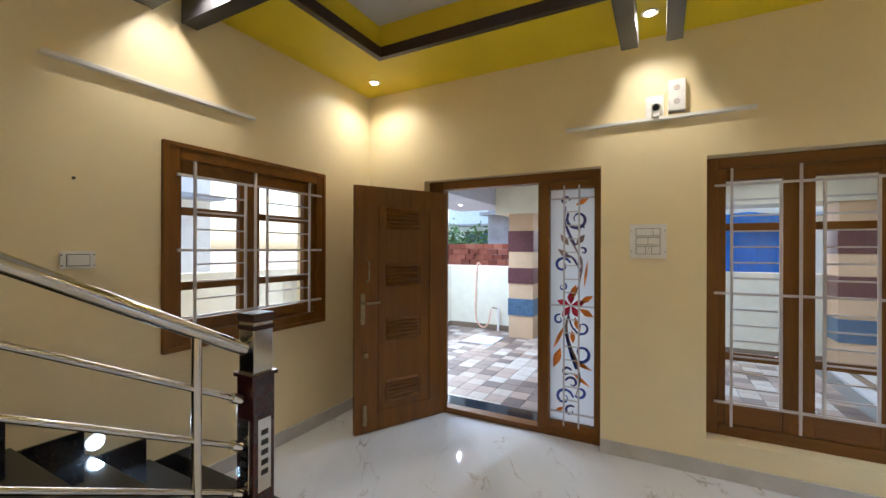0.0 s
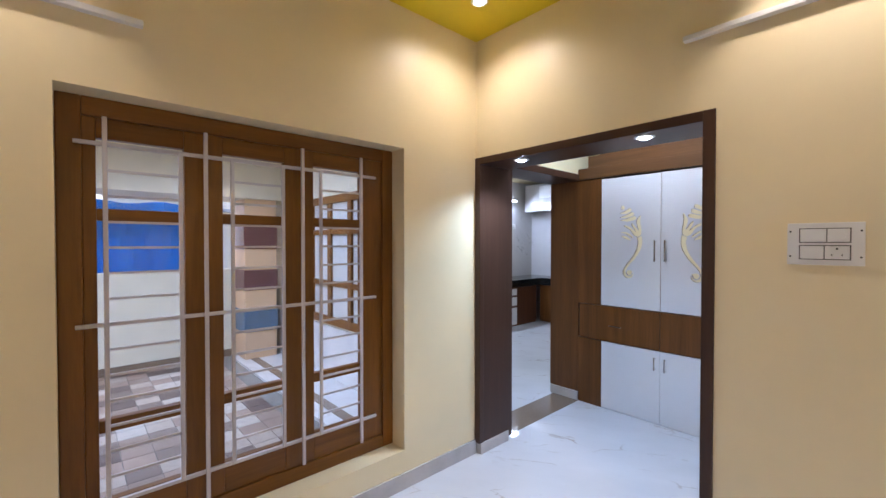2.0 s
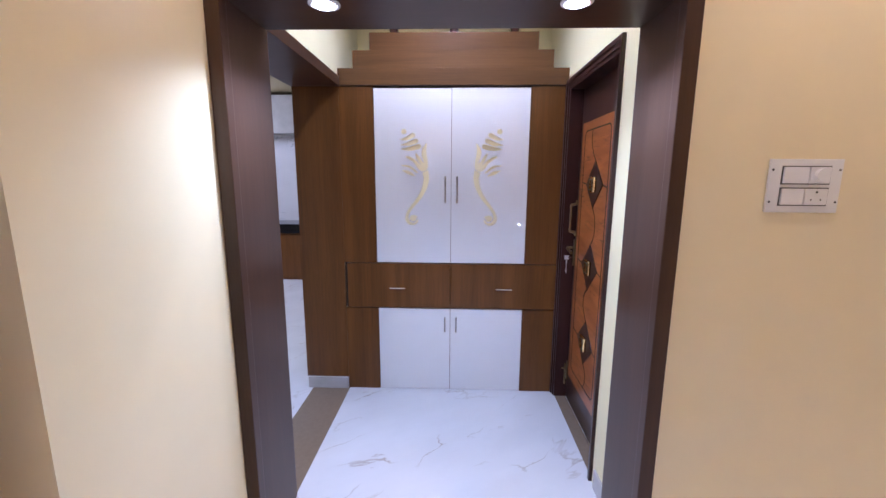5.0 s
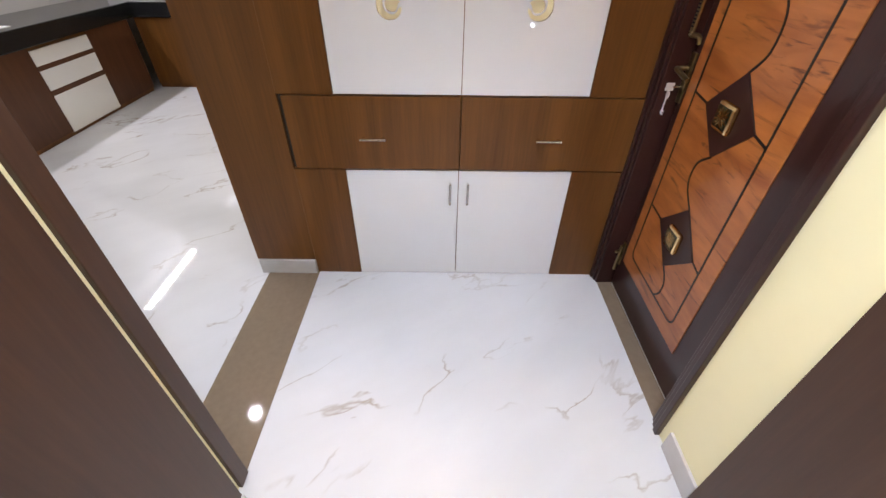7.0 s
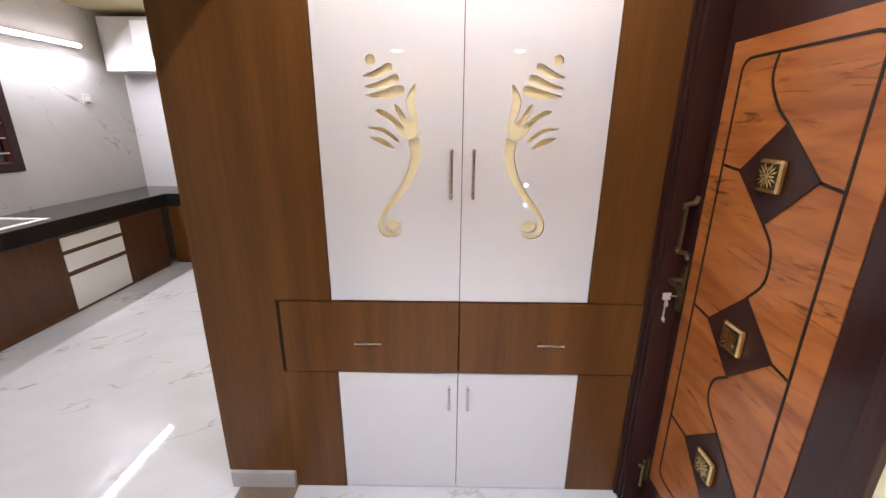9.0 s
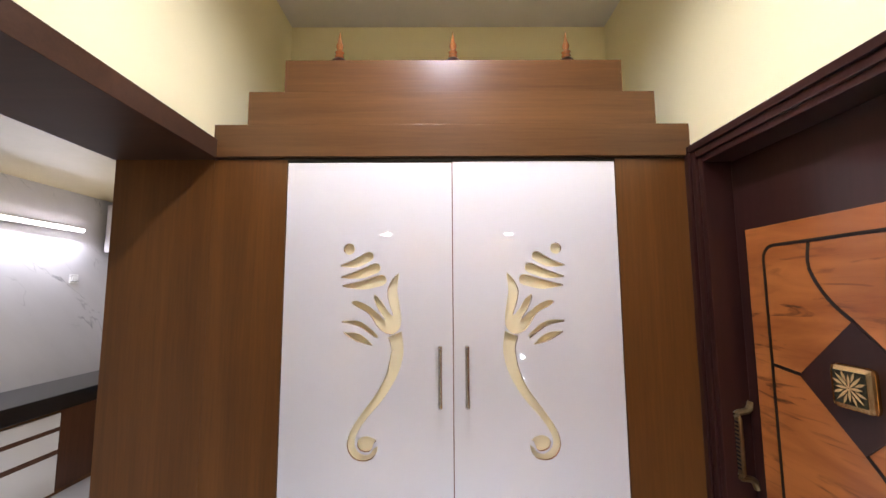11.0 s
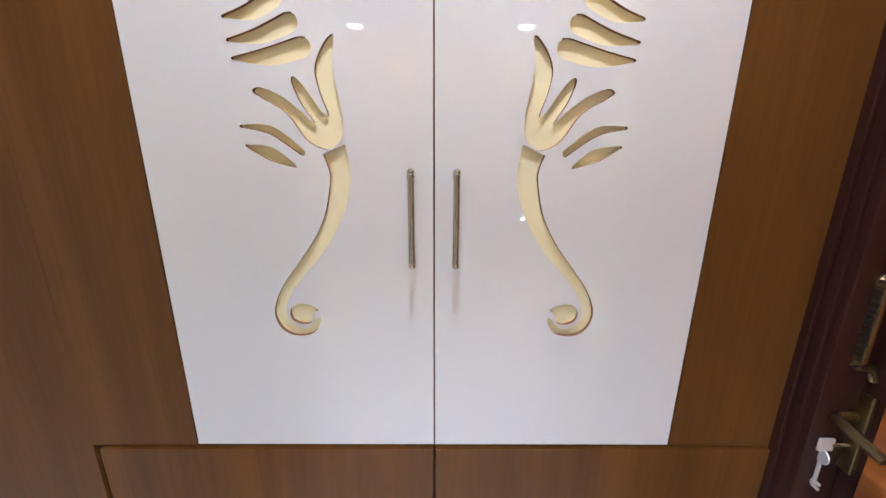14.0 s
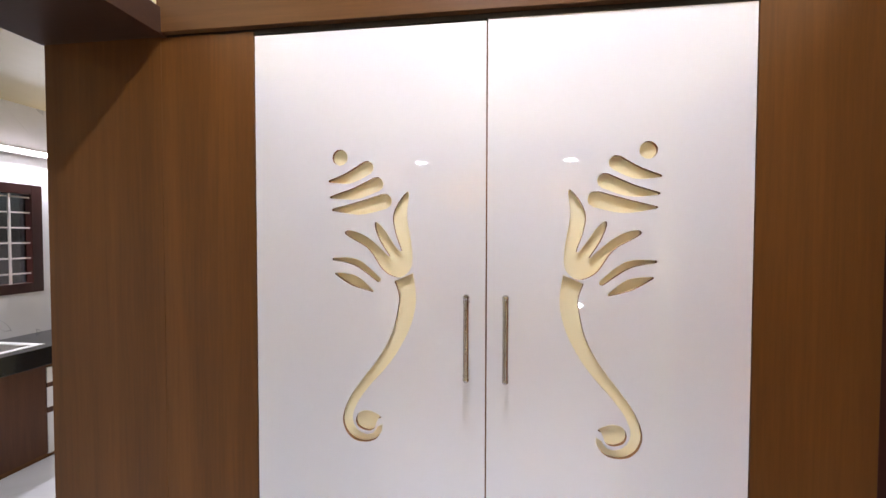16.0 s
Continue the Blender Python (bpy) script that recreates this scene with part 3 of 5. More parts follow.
# ---------------------------------------------------------------- windows
def window(name, m, w, h, panes, transoms, mains_h, mains_v, ladders, rungs, frame_w, proud, label, glass_z):
    """Window in its own x and z, room side at -y. panes: (x0, x1) of each glass strip; glass_z: (bottom, top)."""
    ob = group_empty(name, (0, 0, 0), label, "window", kind="structure")
    d0, d1 = (-proud, 0.07)
    f = frame_w
    child("window_frame", boxes((0, f, d0, d1, 0, h), bevel=0.006), TEAK, ob)
    child("window_frame", boxes((w - f, w, d0, d1, 0, h), bevel=0.006), TEAK, ob)
    child("window_frame", boxes((f, w - f, d0, d1, h - f, h), bevel=0.006), TEAK_X, ob)
    child("window_frame", boxes((f, w - f, d0, d1, 0, f), bevel=0.006), TEAK_X, ob)
    g0, g1 = glass_z
    edges = [f] + [v for p in panes for v in p] + [w - f]
    for a, b in zip(edges[::2], edges[1::2]):
        child("stile", boxes((a, b, 0.012, 0.055, f, h - f), bevel=0.004), TEAK, ob)
    for a, b in panes:
        child("rail", boxes((a, b, 0.014, 0.053, f, g0), bevel=0.004), TEAK_X, ob)
        child("rail", boxes((a, b, 0.014, 0.053, g1, h - f), bevel=0.004), TEAK_X, ob)
        for t0, t1 in transoms:
            child("rail", boxes((a, b, 0.014, 0.053, t0, t1), bevel=0.004), TEAK_X, ob)
        lv = [g0] + [v for t in transoms for v in t] + [g1]
        for z0, z1 in zip(lv[::2], lv[1::2]):
            pane = child("pane", boxes((a, b, 0.032, 0.036, z0, z1)), GLASS, ob, "clear glass pane")
            pane.visible_shadow = False
    yb = -0.03
    r = 0.008
    for z, x0, x1 in mains_h:
        child("grille_bar", boxes((x0, x1, yb - r, yb + r, z - r, z + r), bevel=0.003), BARS, ob)
    for x, z0, z1 in mains_v:
        child("grille_bar", boxes((x - r, x + r, yb - r - 0.012, yb - 0.006, z0, z1), bevel=0.003), BARS, ob)
    for x0, x1 in ladders:
        for z in rungs:
            child("grille_rung", boxes((x0, x1, yb - 0.005, yb + 0.005, z - 0.005, z + 0.005)), BARS, ob)
    ob.matrix_basis = m
    return ob


ww, wh = WX1 - WX0, WZ1 - WZ0
window("window_front", pose(WX0, 4.732, WZ0), ww, wh,
       [(0.118, 0.417), (0.573, 0.862), (1.020, 1.315)], [(0.50, 0.55), (1.357, 1.405)],
       [(1.655, 0.05, 1.39), (0.945, 0.05, 1.39), (0.230, 0.05, 1.39)],
       [(0.143, 0.08, 1.76), (0.491, 0.10, 1.76), (0.937, 0.10, 1.76), (1.284, 0.10, 1.76), (0.395, 0.23, 1.655), (0.600, 0.23, 1.655), (0.835, 0.23, 1.655), (1.036, 0.23, 1.655)],
       [(0.143, 0.395), (0.600, 0.835), (1.036, 1.284)], [1.655 - 0.1015 * k for k in range(1, 14) if k != 7], 0.075, 0.0, "brown teak window with three glazed strips and a pale steel grille", (0.222, 1.685))
lw, lh = 1.25, 1.215
window("window_left", pose(LEFT, 2.745, 0.862, 0, 0, 90), lw, lh,
       [(0.118, 0.497), (0.650, 1.055)], [(0.350, 0.40), (0.80, 0.848)],
       [(1.03, 0.07, 1.20), (0.59, 0.07, 1.20), (0.19, 0.07, 1.20)],
       [(0.165, 0.12, 1.12), (0.575, 0.10, 1.12), (1.06, 0.10, 1.12), (0.50, 0.19, 1.03), (0.67, 0.19, 1.03)],
       [(0.165, 0.50), (0.67, 1.06)], [1.03 - 0.105 * k for k in range(1, 8) if k != 4], 0.09, 0.02, "brown teak window with moulded frame and pale steel grille", (0.172, 1.04))
# moulded outer edge of the stair window
tagged(finish("trim_window_left", boxes((LEFT, LEFT + 0.030, 2.743, 2.772, 0.86, 2.08), (LEFT, LEFT + 0.030, 3.968, 3.997, 0.86, 2.08), (LEFT, LEFT + 0.030, 2.772, 3.968, 2.052, 2.08), (LEFT, LEFT + 0.030, 2.772, 3.968, 0.86, 0.888), bevel=0.005), TEAK), "raised teak moulding around the window", "trim", kind="structure")

# ---------------------------------------------------------------- front door
FY = 4.70
df = group_empty("door_frame_front", (DX0, FY, 0), "brown teak door frame with a painted glass sidelight", "door frame", kind="structure")
child("jamb", boxes((DX0, -0.665, FY, FY + 0.10, 0, DZ), bevel=0.005), TEAK, df)
child("jamb", boxes((0.622, DX1, FY, FY + 0.10, 0, DZ), bevel=0.005), TEAK, df)
child("mullion", boxes((0.195, 0.285, FY, FY + 0.10, 0.05, DZ - 0.075), bevel=0.005), TEAK, df)
child("head", boxes((-0.665, 0.622, FY, FY + 0.10, DZ - 0.075, DZ), bevel=0.005), TEAK_X, df)
child("sill", boxes((-0.665, 0.622, FY, FY + 0.10, 0.0, 0.045), bevel=0.005), TEAK_X, df)
child("rail", boxes((0.285, 0.622, FY + 0.01, FY + 0.09, 0.045, 0.115), bevel=0.005), TEAK_X, df)
child("rail", boxes((0.285, 0.622, FY + 0.01, FY + 0.09, 1.935, DZ - 0.075), bevel=0.005), TEAK_X, df)
gp = child("glass_panel", boxes((0.285, 0.622, FY + 0.05, FY + 0.056, 0.115, 1.935)), FROST, df, "white frosted glass panel")


def flat(outline, place, depth):
    """Thin plate from a flat outline; place maps (u, v) to the world, depth is its thickness as a vector."""
    bm = bmesh.new()
    vs = [bm.verts.new(place(u, v)) for u, v in outline]
    es = [bm.edges.new((vs[k], vs[(k + 1) % len(vs)])) for k in range(len(vs))]
    bmesh.ops.triangle_fill(bm, use_beauty=True, edges=es)
    r = bmesh.ops.extrude_face_region(bm, geom=list(bm.faces))
    bmesh.ops.translate(bm, verts=[g for g in r["geom"] if isinstance(g, bmesh.types.BMVert)], vec=depth)
    return bm


def curl(cu, cv, r, turns, start, w, sense=1, n=14):
    """Spiral brush stroke that winds inwards."""
    pts = []
    for k in range(n):
        s = k / (n - 1)
        a = start + sense * turns * math.tau * s
        q = r * (1 - 0.72 * s)
        pts.append((cu + q * math.cos(a), cv + q * math.sin(a), w * (0.35 + 0.65 * math.sin(math.pi * min(1, 0.2 + 0.9 * s)))))
    return stroke(pts, 3)


def petal(u, v, ang, length, w):
    d = (math.cos(ang), math.sin(ang))
    return stroke([(u, v, w * 0.15), (u + d[0] * length * 0.5, v + d[1] * length * 0.5, w), (u + d[0] * length, v + d[1] * length, w * 0.06)], 5)


ON_GLASS = lambda u, v: (0.4535 + u, FY + 0.0495, v)


def glass_paint(outline, material):
    child("painted_motif", flat(outline, ON_GLASS, Vector((0, -0.0015, 0))), material, gp)


# stems, scrolls and leaves of the painted vine
glass_paint(stroke([(-0.03, 1.56, 0.008), (0.03, 1.46, 0.014), (0.07, 1.36, 0.018), (0.055, 1.22, 0.012), (0.02, 1.10, 0.006)], 6), TAUPE)
glass_paint(stroke([(-0.02, 0.98, 0.008), (-0.045, 0.86, 0.02), (-0.02, 0.72, 0.022), (0.03, 0.60, 0.02), (0.06, 0.45, 0.012), (0.03, 0.33, 0.006)], 6), TAUPE)
for a in ((0.04, 1.70, 0.085, 1.15, 2.6, 0.024, 1, NAVY), (-0.055, 1.845, 0.035, 0.8, 0.3, 0.022, 1, NAVY), (-0.075, 1.34, 0.062, 1.1, 0.4, 0.022, 1, BLUE),
          (-0.075, 1.17, 0.035, 0.9, 1.2, 0.014, -1, BLUE), (-0.10, 0.91, 0.04, 0.9, 1.5, 0.018, 1, BLUE), (0.075, 0.86, 0.06, 0.9, 3.4, 0.018, 1, BLUE),
          (0.07, 0.66, 0.08, 1.1, 3.3, 0.024, 1, BLUE), (-0.06, 0.30, 0.07, 1.1, 0.2, 0.022, 1, BLUE), (0.0, 0.42, 0.05, 0.8, 2.8, 0.02, -1, NAVY), (-0.01, 0.20, 0.045, 0.9, 1.0, 0.02, 1, NAVY)):
    glass_paint(curl(*a[:7]), a[7])
glass_paint(stroke([(-0.05, 1.80, 0.006), (-0.06, 1.70, 0.014), (-0.03, 1.60, 0.02), (0.02, 1.50, 0.016)], 6), NAVY)
glass_paint(stroke([(0.06, 1.30, 0.016), (0.0, 1.40, 0.016), (-0.08, 1.42, 0.010)], 6), NAVY)
glass_paint(stroke([(-0.03, 0.96, 0.010), (0.0, 0.86, 0.014), (0.06, 0.80, 0.010)], 6), NAVY)
glass_paint(stroke([(-0.045, 0.80, 0.02), (-0.01, 0.66, 0.026), (0.03, 0.54, 0.02)], 6), BLUE)
for a in ((0.06, 1.62, 0.03, 0.7, 0.5, 0.018, 1, NAVY), (0.08, 1.45, 0.03, 0.7, 2.0, 0.016, -1, NAVY), (-0.04, 0.50, 0.04, 0.8, 0.6, 0.020, 1, NAVY), (0.06, 0.36, 0.05, 0.8, 4.0, 0.022, 1, BLUE)):
    glass_paint(curl(*a[:7]), a[7])
for a in ((0.03, 1.81, 0.5, 0.10, 0.04, ORANGE), (-0.03, 1.50, 2.2, 0.10, 0.045, TAUPE), (0.03, 1.50, 0.9, 0.10, 0.045, TAUPE), (-0.02, 1.40, 2.5, 0.11, 0.045, TAUPE),
          (0.09, 1.18, 1.45, 0.20, 0.02, ORANGE), (0.0, 1.09, 1.3, 0.10, 0.05, ORANGE), (0.06, 1.05, 0.55, 0.11, 0.045, ORANGE), (0.06, 1.0, -0.5, 0.11, 0.05, ORANGE),
          (0.02, 0.93, -1.2, 0.11, 0.045, ORANGE), (-0.06, 0.86, -2.0, 0.20, 0.03, ORANGE), (0.0, 0.83, -1.5, 0.10, 0.04, ORANGE), (-0.09, 0.68, -1.9, 0.16, 0.06, ORANGE),
          (0.0, 0.60, -0.4, 0.16, 0.035, ORANGE), (0.0, 0.50, -0.6, 0.16, 0.03, ORANGE), (-0.06, 0.22, -2.6, 0.08, 0.03, ORANGE)):
    glass_paint(petal(*a[:5]), a[5])
for k in range(5):
    glass_paint(petal(-0.01 + 0.012 * math.cos(1.57 + k * 1.2566), 1.025 + 0.012 * math.sin(1.57 + k * 1.2566), 1.57 + k * 1.2566, 0.10, 0.052), ROSE)
for x in (0.398, 0.51):
    child("grille_bar", boxes((x - 0.006, x + 0.006, FY + 0.005, FY + 0.017, 0.09, 1.96), bevel=0.002), BARS, df)
for z in (1.86, 1.025, 0.19):
    child("grille_bar", boxes((0.275, 0.632, FY + 0.017, FY + 0.029, z - 0.006, z + 0.006), bevel=0.002), BARS, df)
for k in range(1, 16):
    if k != 8:
        z = 1.86 - 0.1044 * k
        child("grille_rung", boxes((0.398, 0.51, FY + 0.007, FY + 0.015, z - 0.004, z + 0.004)), BARS, df)

# door leaf, built along +x from its hinge, room face at -y when closed
leaf = group_empty("front_door", (0, 0, 0), "brown varnished teak front door with louvred panels, standing open", "door")
LW, LH = 0.87, 1.955
child("leaf", boxes((0, LW, 0, 0.035, 0, LH), bevel=0.003), TEAK, leaf)
child("frame_moulding", boxes((0.17, 0.185, 0.035, 0.043, 0.14, LH - 0.15), (LW - 0.215, LW - 0.20, 0.035, 0.043, 0.14, LH - 0.15), (0.185, LW - 0.215, 0.035, 0.043, 0.14, 0.155), (0.185, LW - 0.215, 0.035, 0.043, LH - 0.165, LH - 0.15), bevel=0.002), TEAK, leaf)
for zc in (0.30, 0.80, 1.24, 1.70):
    for k in range(6):
        z = zc + 0.03 * (k - 2.5)
        bm = bmesh.new()
        add_box(bm, 0.22 + 0.08, LW - 0.27, -0.006, 0.006, -0.014, 0.014, 0.003)
        bmesh.ops.transform(bm, matrix=Matrix.Translation((0, 0.040, z)) @ Matrix.Rotation(math.radians(38), 4, "X"), verts=bm.verts)
        child("louvre_slat", bm, TEAK_X, leaf)
    child("small_square", boxes((0.22, 0.28, 0.035, 0.041, zc - 0.07, zc + 0.07), bevel=0.003), TEAK, leaf)
hd = child("lock_plate", boxes((LW - 0.085, LW - 0.045, 0.035, 0.045, 0.86, 1.10), bevel=0.006), BRASS, leaf, "antique brass lock plate")
child("lever", sweep(spline([(LW - 0.065, 0.045, 1.03), (LW - 0.065, 0.085, 1.03), (LW - 0.10, 0.09, 1.03), (LW - 0.19, 0.085, 1.03)], 4), 0.009, 8), BRASS, hd, smooth=True)
child("pull_handle", sweep(spline([(LW - 0.10, 0.035, 1.20), (LW - 0.10, 0.075, 1.22), (LW - 0.10, 0.075, 1.34), (LW - 0.10, 0.035, 1.36)], 4), 0.008, 8), BRASS, leaf, smooth=True)
child("knob", lathe([(0.008, 0), (0.008, 0.02), (0.02, 0.028), (0.02, 0.038), (0.005, 0.045)], (0, 0, 0), 16), BRASS, leaf, smooth=True).matrix_parent_inverse = pose(LW - 0.08, 0.035, 0.62, -90)
child("tower_bolt", boxes((LW - 0.10, LW - 0.07, 0.035, 0.047, 0.06, 0.22), bevel=0.003), BRASS, leaf)
leaf.matrix_basis = pose(-0.66, 4.715, 0.008, 0, 0, -117.3)

# ---------------------------------------------------------------- shrine cabinet
CX, CD = 4.928, 5.45
CM = 3.889
cab = group_empty("shrine_cabinet", (CX, CM, 0), "tall brown laminate shrine cabinet with glossy white doors", "cabinet")
child("body", boxes((CX + 0.022, CD, 3.155, 4.618, 0.0, 2.088)), LAM, cab)
child("side_stile", boxes((CX, CX + 0.022, 4.397, 4.6215, 0.936, 2.088), bevel=0.001), LAM, cab)
child("side_stile", boxes((CX, CX + 0.022, 3.155, 3.384, 0.936, 2.088), bevel=0.001), LAM, cab)
child("side_stile", boxes((CX, CX + 0.022, 4.392, 4.6215, 0.0, 0.610), bevel=0.001), LAM, cab)
child("side_stile", boxes((CX, CX + 0.022, 3.155, 3.386, 0.0, 0.610), bevel=0.001), LAM, cab)

FLOWER = [(16.2, 173.5), (16.6, 168.5), (15.6, 162), (15.6, 158.0), (17.2, 155.9), (19.2, 155.6), (22.0, 157.2), (24.9, 161.4), (28.6, 163.7),
          (30.2, 164.9), (28.9, 165.5), (25.7, 164.3), (22.9, 162.2), (20.4, 159.9), (22.4, 163.1), (23.6, 166.2), (23.2, 167.2), (21.4, 165.5), (19.2, 162.2), (17.9, 161.2), (19.1, 164.8), (19.6, 168.5), (18.2, 171.7)]
TRUNK_OUT = [(19.3, 154.7), (18.4, 151.9), (18.5, 149.4), (19.7, 144.2), (22.3, 139.0), (26.4, 133.5), (29.4, 129.1), (30.8, 125.1), (30.3, 122.2), (28.5, 120.3), (26.0, 119.8), (23.6, 120.5), (22.2, 122.4), (22.0, 123.9)]
TRUNK_IN = [(23.1, 123.3), (24.1, 121.9), (25.9, 121.6), (27.8, 122.7), (28.6, 125.1), (27.6, 128.2), (25.0, 131.9), (21.6, 135.7), (18.8, 139.5), (16.3, 144.2), (15.0, 148.4), (14.7, 151.9), (15.3, 156.5)]
CURL = [(22.4, 125.4), (23.1, 124.8), (24.0, 122.7), (25.6, 122.3), (27.4, 123.1), (27.9, 124.7), (27.1, 126.2), (25.3, 126.7), (23.5, 126.2)]
BANDS = [[(33.5, 176.0, 0.5), (29.2, 176.7, 2.5), (25.3, 178.7, 3.0)], [(33.2, 172.6, 0.5), (28.0, 173.3, 2.5), (23.2, 175.2, 3.1)], [(32.8, 169.9, 0.5), (27.0, 170.2, 2.8), (21.5, 171.6, 3.3)],
         [(32.8, 159.3, 0.5), (27.7, 158.6, 1.5), (22.8, 155.0, 1.1)], [(32.3, 156.1, 0.4), (28.2, 154.7, 2.3), (24.2, 152.6, 0.5)]]


def motif():
    shapes = [spline(FLOWER, 4, True), spline(TRUNK_OUT, 4) + spline(TRUNK_IN, 4), spline(CURL, 4, True)] + [stroke(b, 6) for b in BANDS]
    shapes.append([(31.2 + 1.7 * math.cos(k * math.tau / 20), 181.0 + 1.7 * math.sin(k * math.tau / 20)) for k in range(20)])
    return shapes


def inside(p, loop):
    hit = False
    for (a, b), (c, d) in zip(loop, loop[1:] + loop[:1]):
        if (b > p[1]) != (d > p[1]) and p[0] < (c - a) * (p[1] - b) / (d - b) + a:
            hit = not hit
    return hit


def cut_door(y0, y1, z0, z1, side, parent):
    """Door sheet with the motif cut out of it, brown cut edges and a cream board behind."""
    bm = bmesh.new()
    edge = bmesh.new()
    depth = 0.0085
    loops = [[(y0, z0), (y1, z0), (y1, z1), (y0, z1)]] + [[(CM + side * u / 100, v / 100) for u, v in s] for s in motif()]
    pts, es = [], []
    for lp in loops:
        o = len(pts)
        pts += [Vector(p) for p in lp]
        es += [(o + k, o + (k + 1) % len(lp)) for k in range(len(lp))]
    cv, _, cf = delaunay_2d_cdt(pts, es, [], 0, 1e-6)[:3]
    vs = [bm.verts.new((CX, *p)) for p in cv]
    for f in cf:
        c = sum((cv[k] for k in f), Vector((0, 0))) / len(f)
        if not any(inside(c, lp) for lp in loops[1:]):
            bm.faces.new([vs[k] for k in f])
    for v in [v for v in bm.verts if not v.link_faces]:
        bm.verts.remove(v)
    door = child("door", bm, LACQ, parent, "glossy white door with a cut-out conch-like scroll motif")
    for lp in loops:
        a = [edge.verts.new((CX, y, z)) for y, z in lp]
        b = [edge.verts.new((CX + depth, y, z)) for y, z in lp]
        for k in range(len(lp)):
            q = (k + 1) % len(lp)
            edge.faces.new((a[k], a[q], b[q], b[k]))
    child("cut_edge", edge, MDF, door, "brown cut edges of the motif")
    child("backing", boxes((CX + depth, CX + 0.0205, y0 + 0.001, y1 - 0.001, z0 + 0.001, z1 - 0.001)), INLAY, door, "cream board behind the cut-outs")
    return door


def bar_handle(p, parent, vertical, length, r=0.006):
    """Round chrome bar on two posts, centred at (y, z) on the cabinet front."""
    y, z = p
    h = length / 2
    a, b = ((y, z - h), (y, z + h)) if vertical else ((y - h, z), (y + h, z))
    x = CX - 0.03
    bm = bmesh.new()
    add_rod(bm, (x, *a), (x, *b), r, 14)
    ob = child("handle", bm, STEEL, parent, "chrome bar handle", smooth=True)
    for q, s in ((a, 1), (b, -1)):
        qq = (q[0], q[1] + s * 0.008) if vertical else (q[0] + s * 0.008, q[1])
        child("post", rod((x, *qq), (CX - (0.007 if not vertical else 0), *qq), r * 1.15, 14), CHROME, ob, smooth=True)
        bm = bmesh.new()
        bmesh.ops.create_uvsphere(bm, u_segments=14, v_segments=8, radius=r * 1.2, matrix=Matrix.Translation((x, *q)))
        child("end_cap", bm, CHROME, ob, smooth=True)


d = cut_door(CM + 0.0015, 4.394, 0.940, 2.078, 1, cab)
bar_handle((3.928, 1.437), d, True, 0.165)
d = cut_door(3.387, CM - 0.0015, 0.940, 2.081, -1, cab)
bar_handle((3.850, 1.437), d, True, 0.165)
for y0, y1, hy in ((CM + 0.003, 4.603, 4.253), (3.163, CM - 0.003, 3.520)):
    d = child("drawer_front", boxes((CX - 0.007, CX + 0.021, y0, y1, 0.617, 0.932), bevel=0.0015), LAM, cab)
    bar_handle((hy, 0.762), d, False, 0.10, 0.005)
# the shade in the slots beside the drawers is drawn as near-black strips
child("side_gap", boxes((CX + 0.008, CX + 0.0205, 4.6035, 4.6185, 0.617, 0.934)), GROOVE, cab, "near-black strip standing in for shade in the gap beside the drawer")
child("side_gap", boxes((CX - 0.004, CX + 0.0205, 3.1560, 3.1625, 0.617, 0.934)), GROOVE, cab, "near-black strip standing in for shade in the gap beside the drawer")
for y0, y1, hy in ((CM + 0.0015, 4.390, 3.926), (3.388, CM - 0.0015, 3.847)):
    d = child("door", boxes((CX, CX + 0.021, y0, y1, 0.004, 0.608), bevel=0.0015), LACQ, cab, "plain glossy white lower door")
    bar_handle((hy, 0.503), d, True, 0.10, 0.005)
child("crown_tier", boxes((CX - 0.012, 5.2, 3.154, 4.632, 2.095, 2.197), bevel=0.0015), LAM_H, cab)
child("crown_tier", boxes((CX - 0.011, 5.2, 3.254, 4.521, 2.197, 2.304), bevel=0.0015), LAM_H, cab)
child("crown_tier", boxes((CX - 0.010, 5.2, 3.352, 4.411, 2.304, 2.408), bevel=0.0015), LAM_H, cab)
# shade in the gap below the crown, put in as a near-black strip
child("shadow_gap", boxes((CX + 0.004, CX + 0.03, 3.156, 4.618, 2.084, 2.095)), GROOVE, cab, "near-black strip standing in for shade under the crown")

FIN_DARK = timber("dark turned wood", (0.03, 0.008, 0.008), (0.06, 0.016, 0.014), (10, 10, 10), 0.15, 0.6)
FIN_LIGHT = timber("honey turned wood", (0.28, 0.10, 0.03), (0.42, 0.17, 0.05), (10, 10, 10), 0.15, 0.6)
for y in (4.27, 3.88, 3.49):
    at = (CX + 0.10, y, 2.408)
    fin = group_empty("finial", at, "turned wooden finial with a dark bulb on the cabinet crown", "finial", "crown finials")
    child("foot", lathe([(0.022, 0), (0.024, 0.005), (0.018, 0.012), (0.013, 0.02)], at), FIN_LIGHT, fin, smooth=True)
    child("bulb", lathe([(0.012, 0.018), (0.026, 0.03), (0.030, 0.045), (0.026, 0.06), (0.012, 0.072)], at), FIN_DARK, fin, "dark polished bulb", smooth=True)
    child("spire", lathe([(0.012, 0.072), (0.016, 0.078), (0.010, 0.084), (0.016, 0.092), (0.009, 0.10), (0.013, 0.115), (0.008, 0.13), (0.004, 0.15), (0.001, 0.17)], at), FIN_LIGHT, fin, smooth=True)

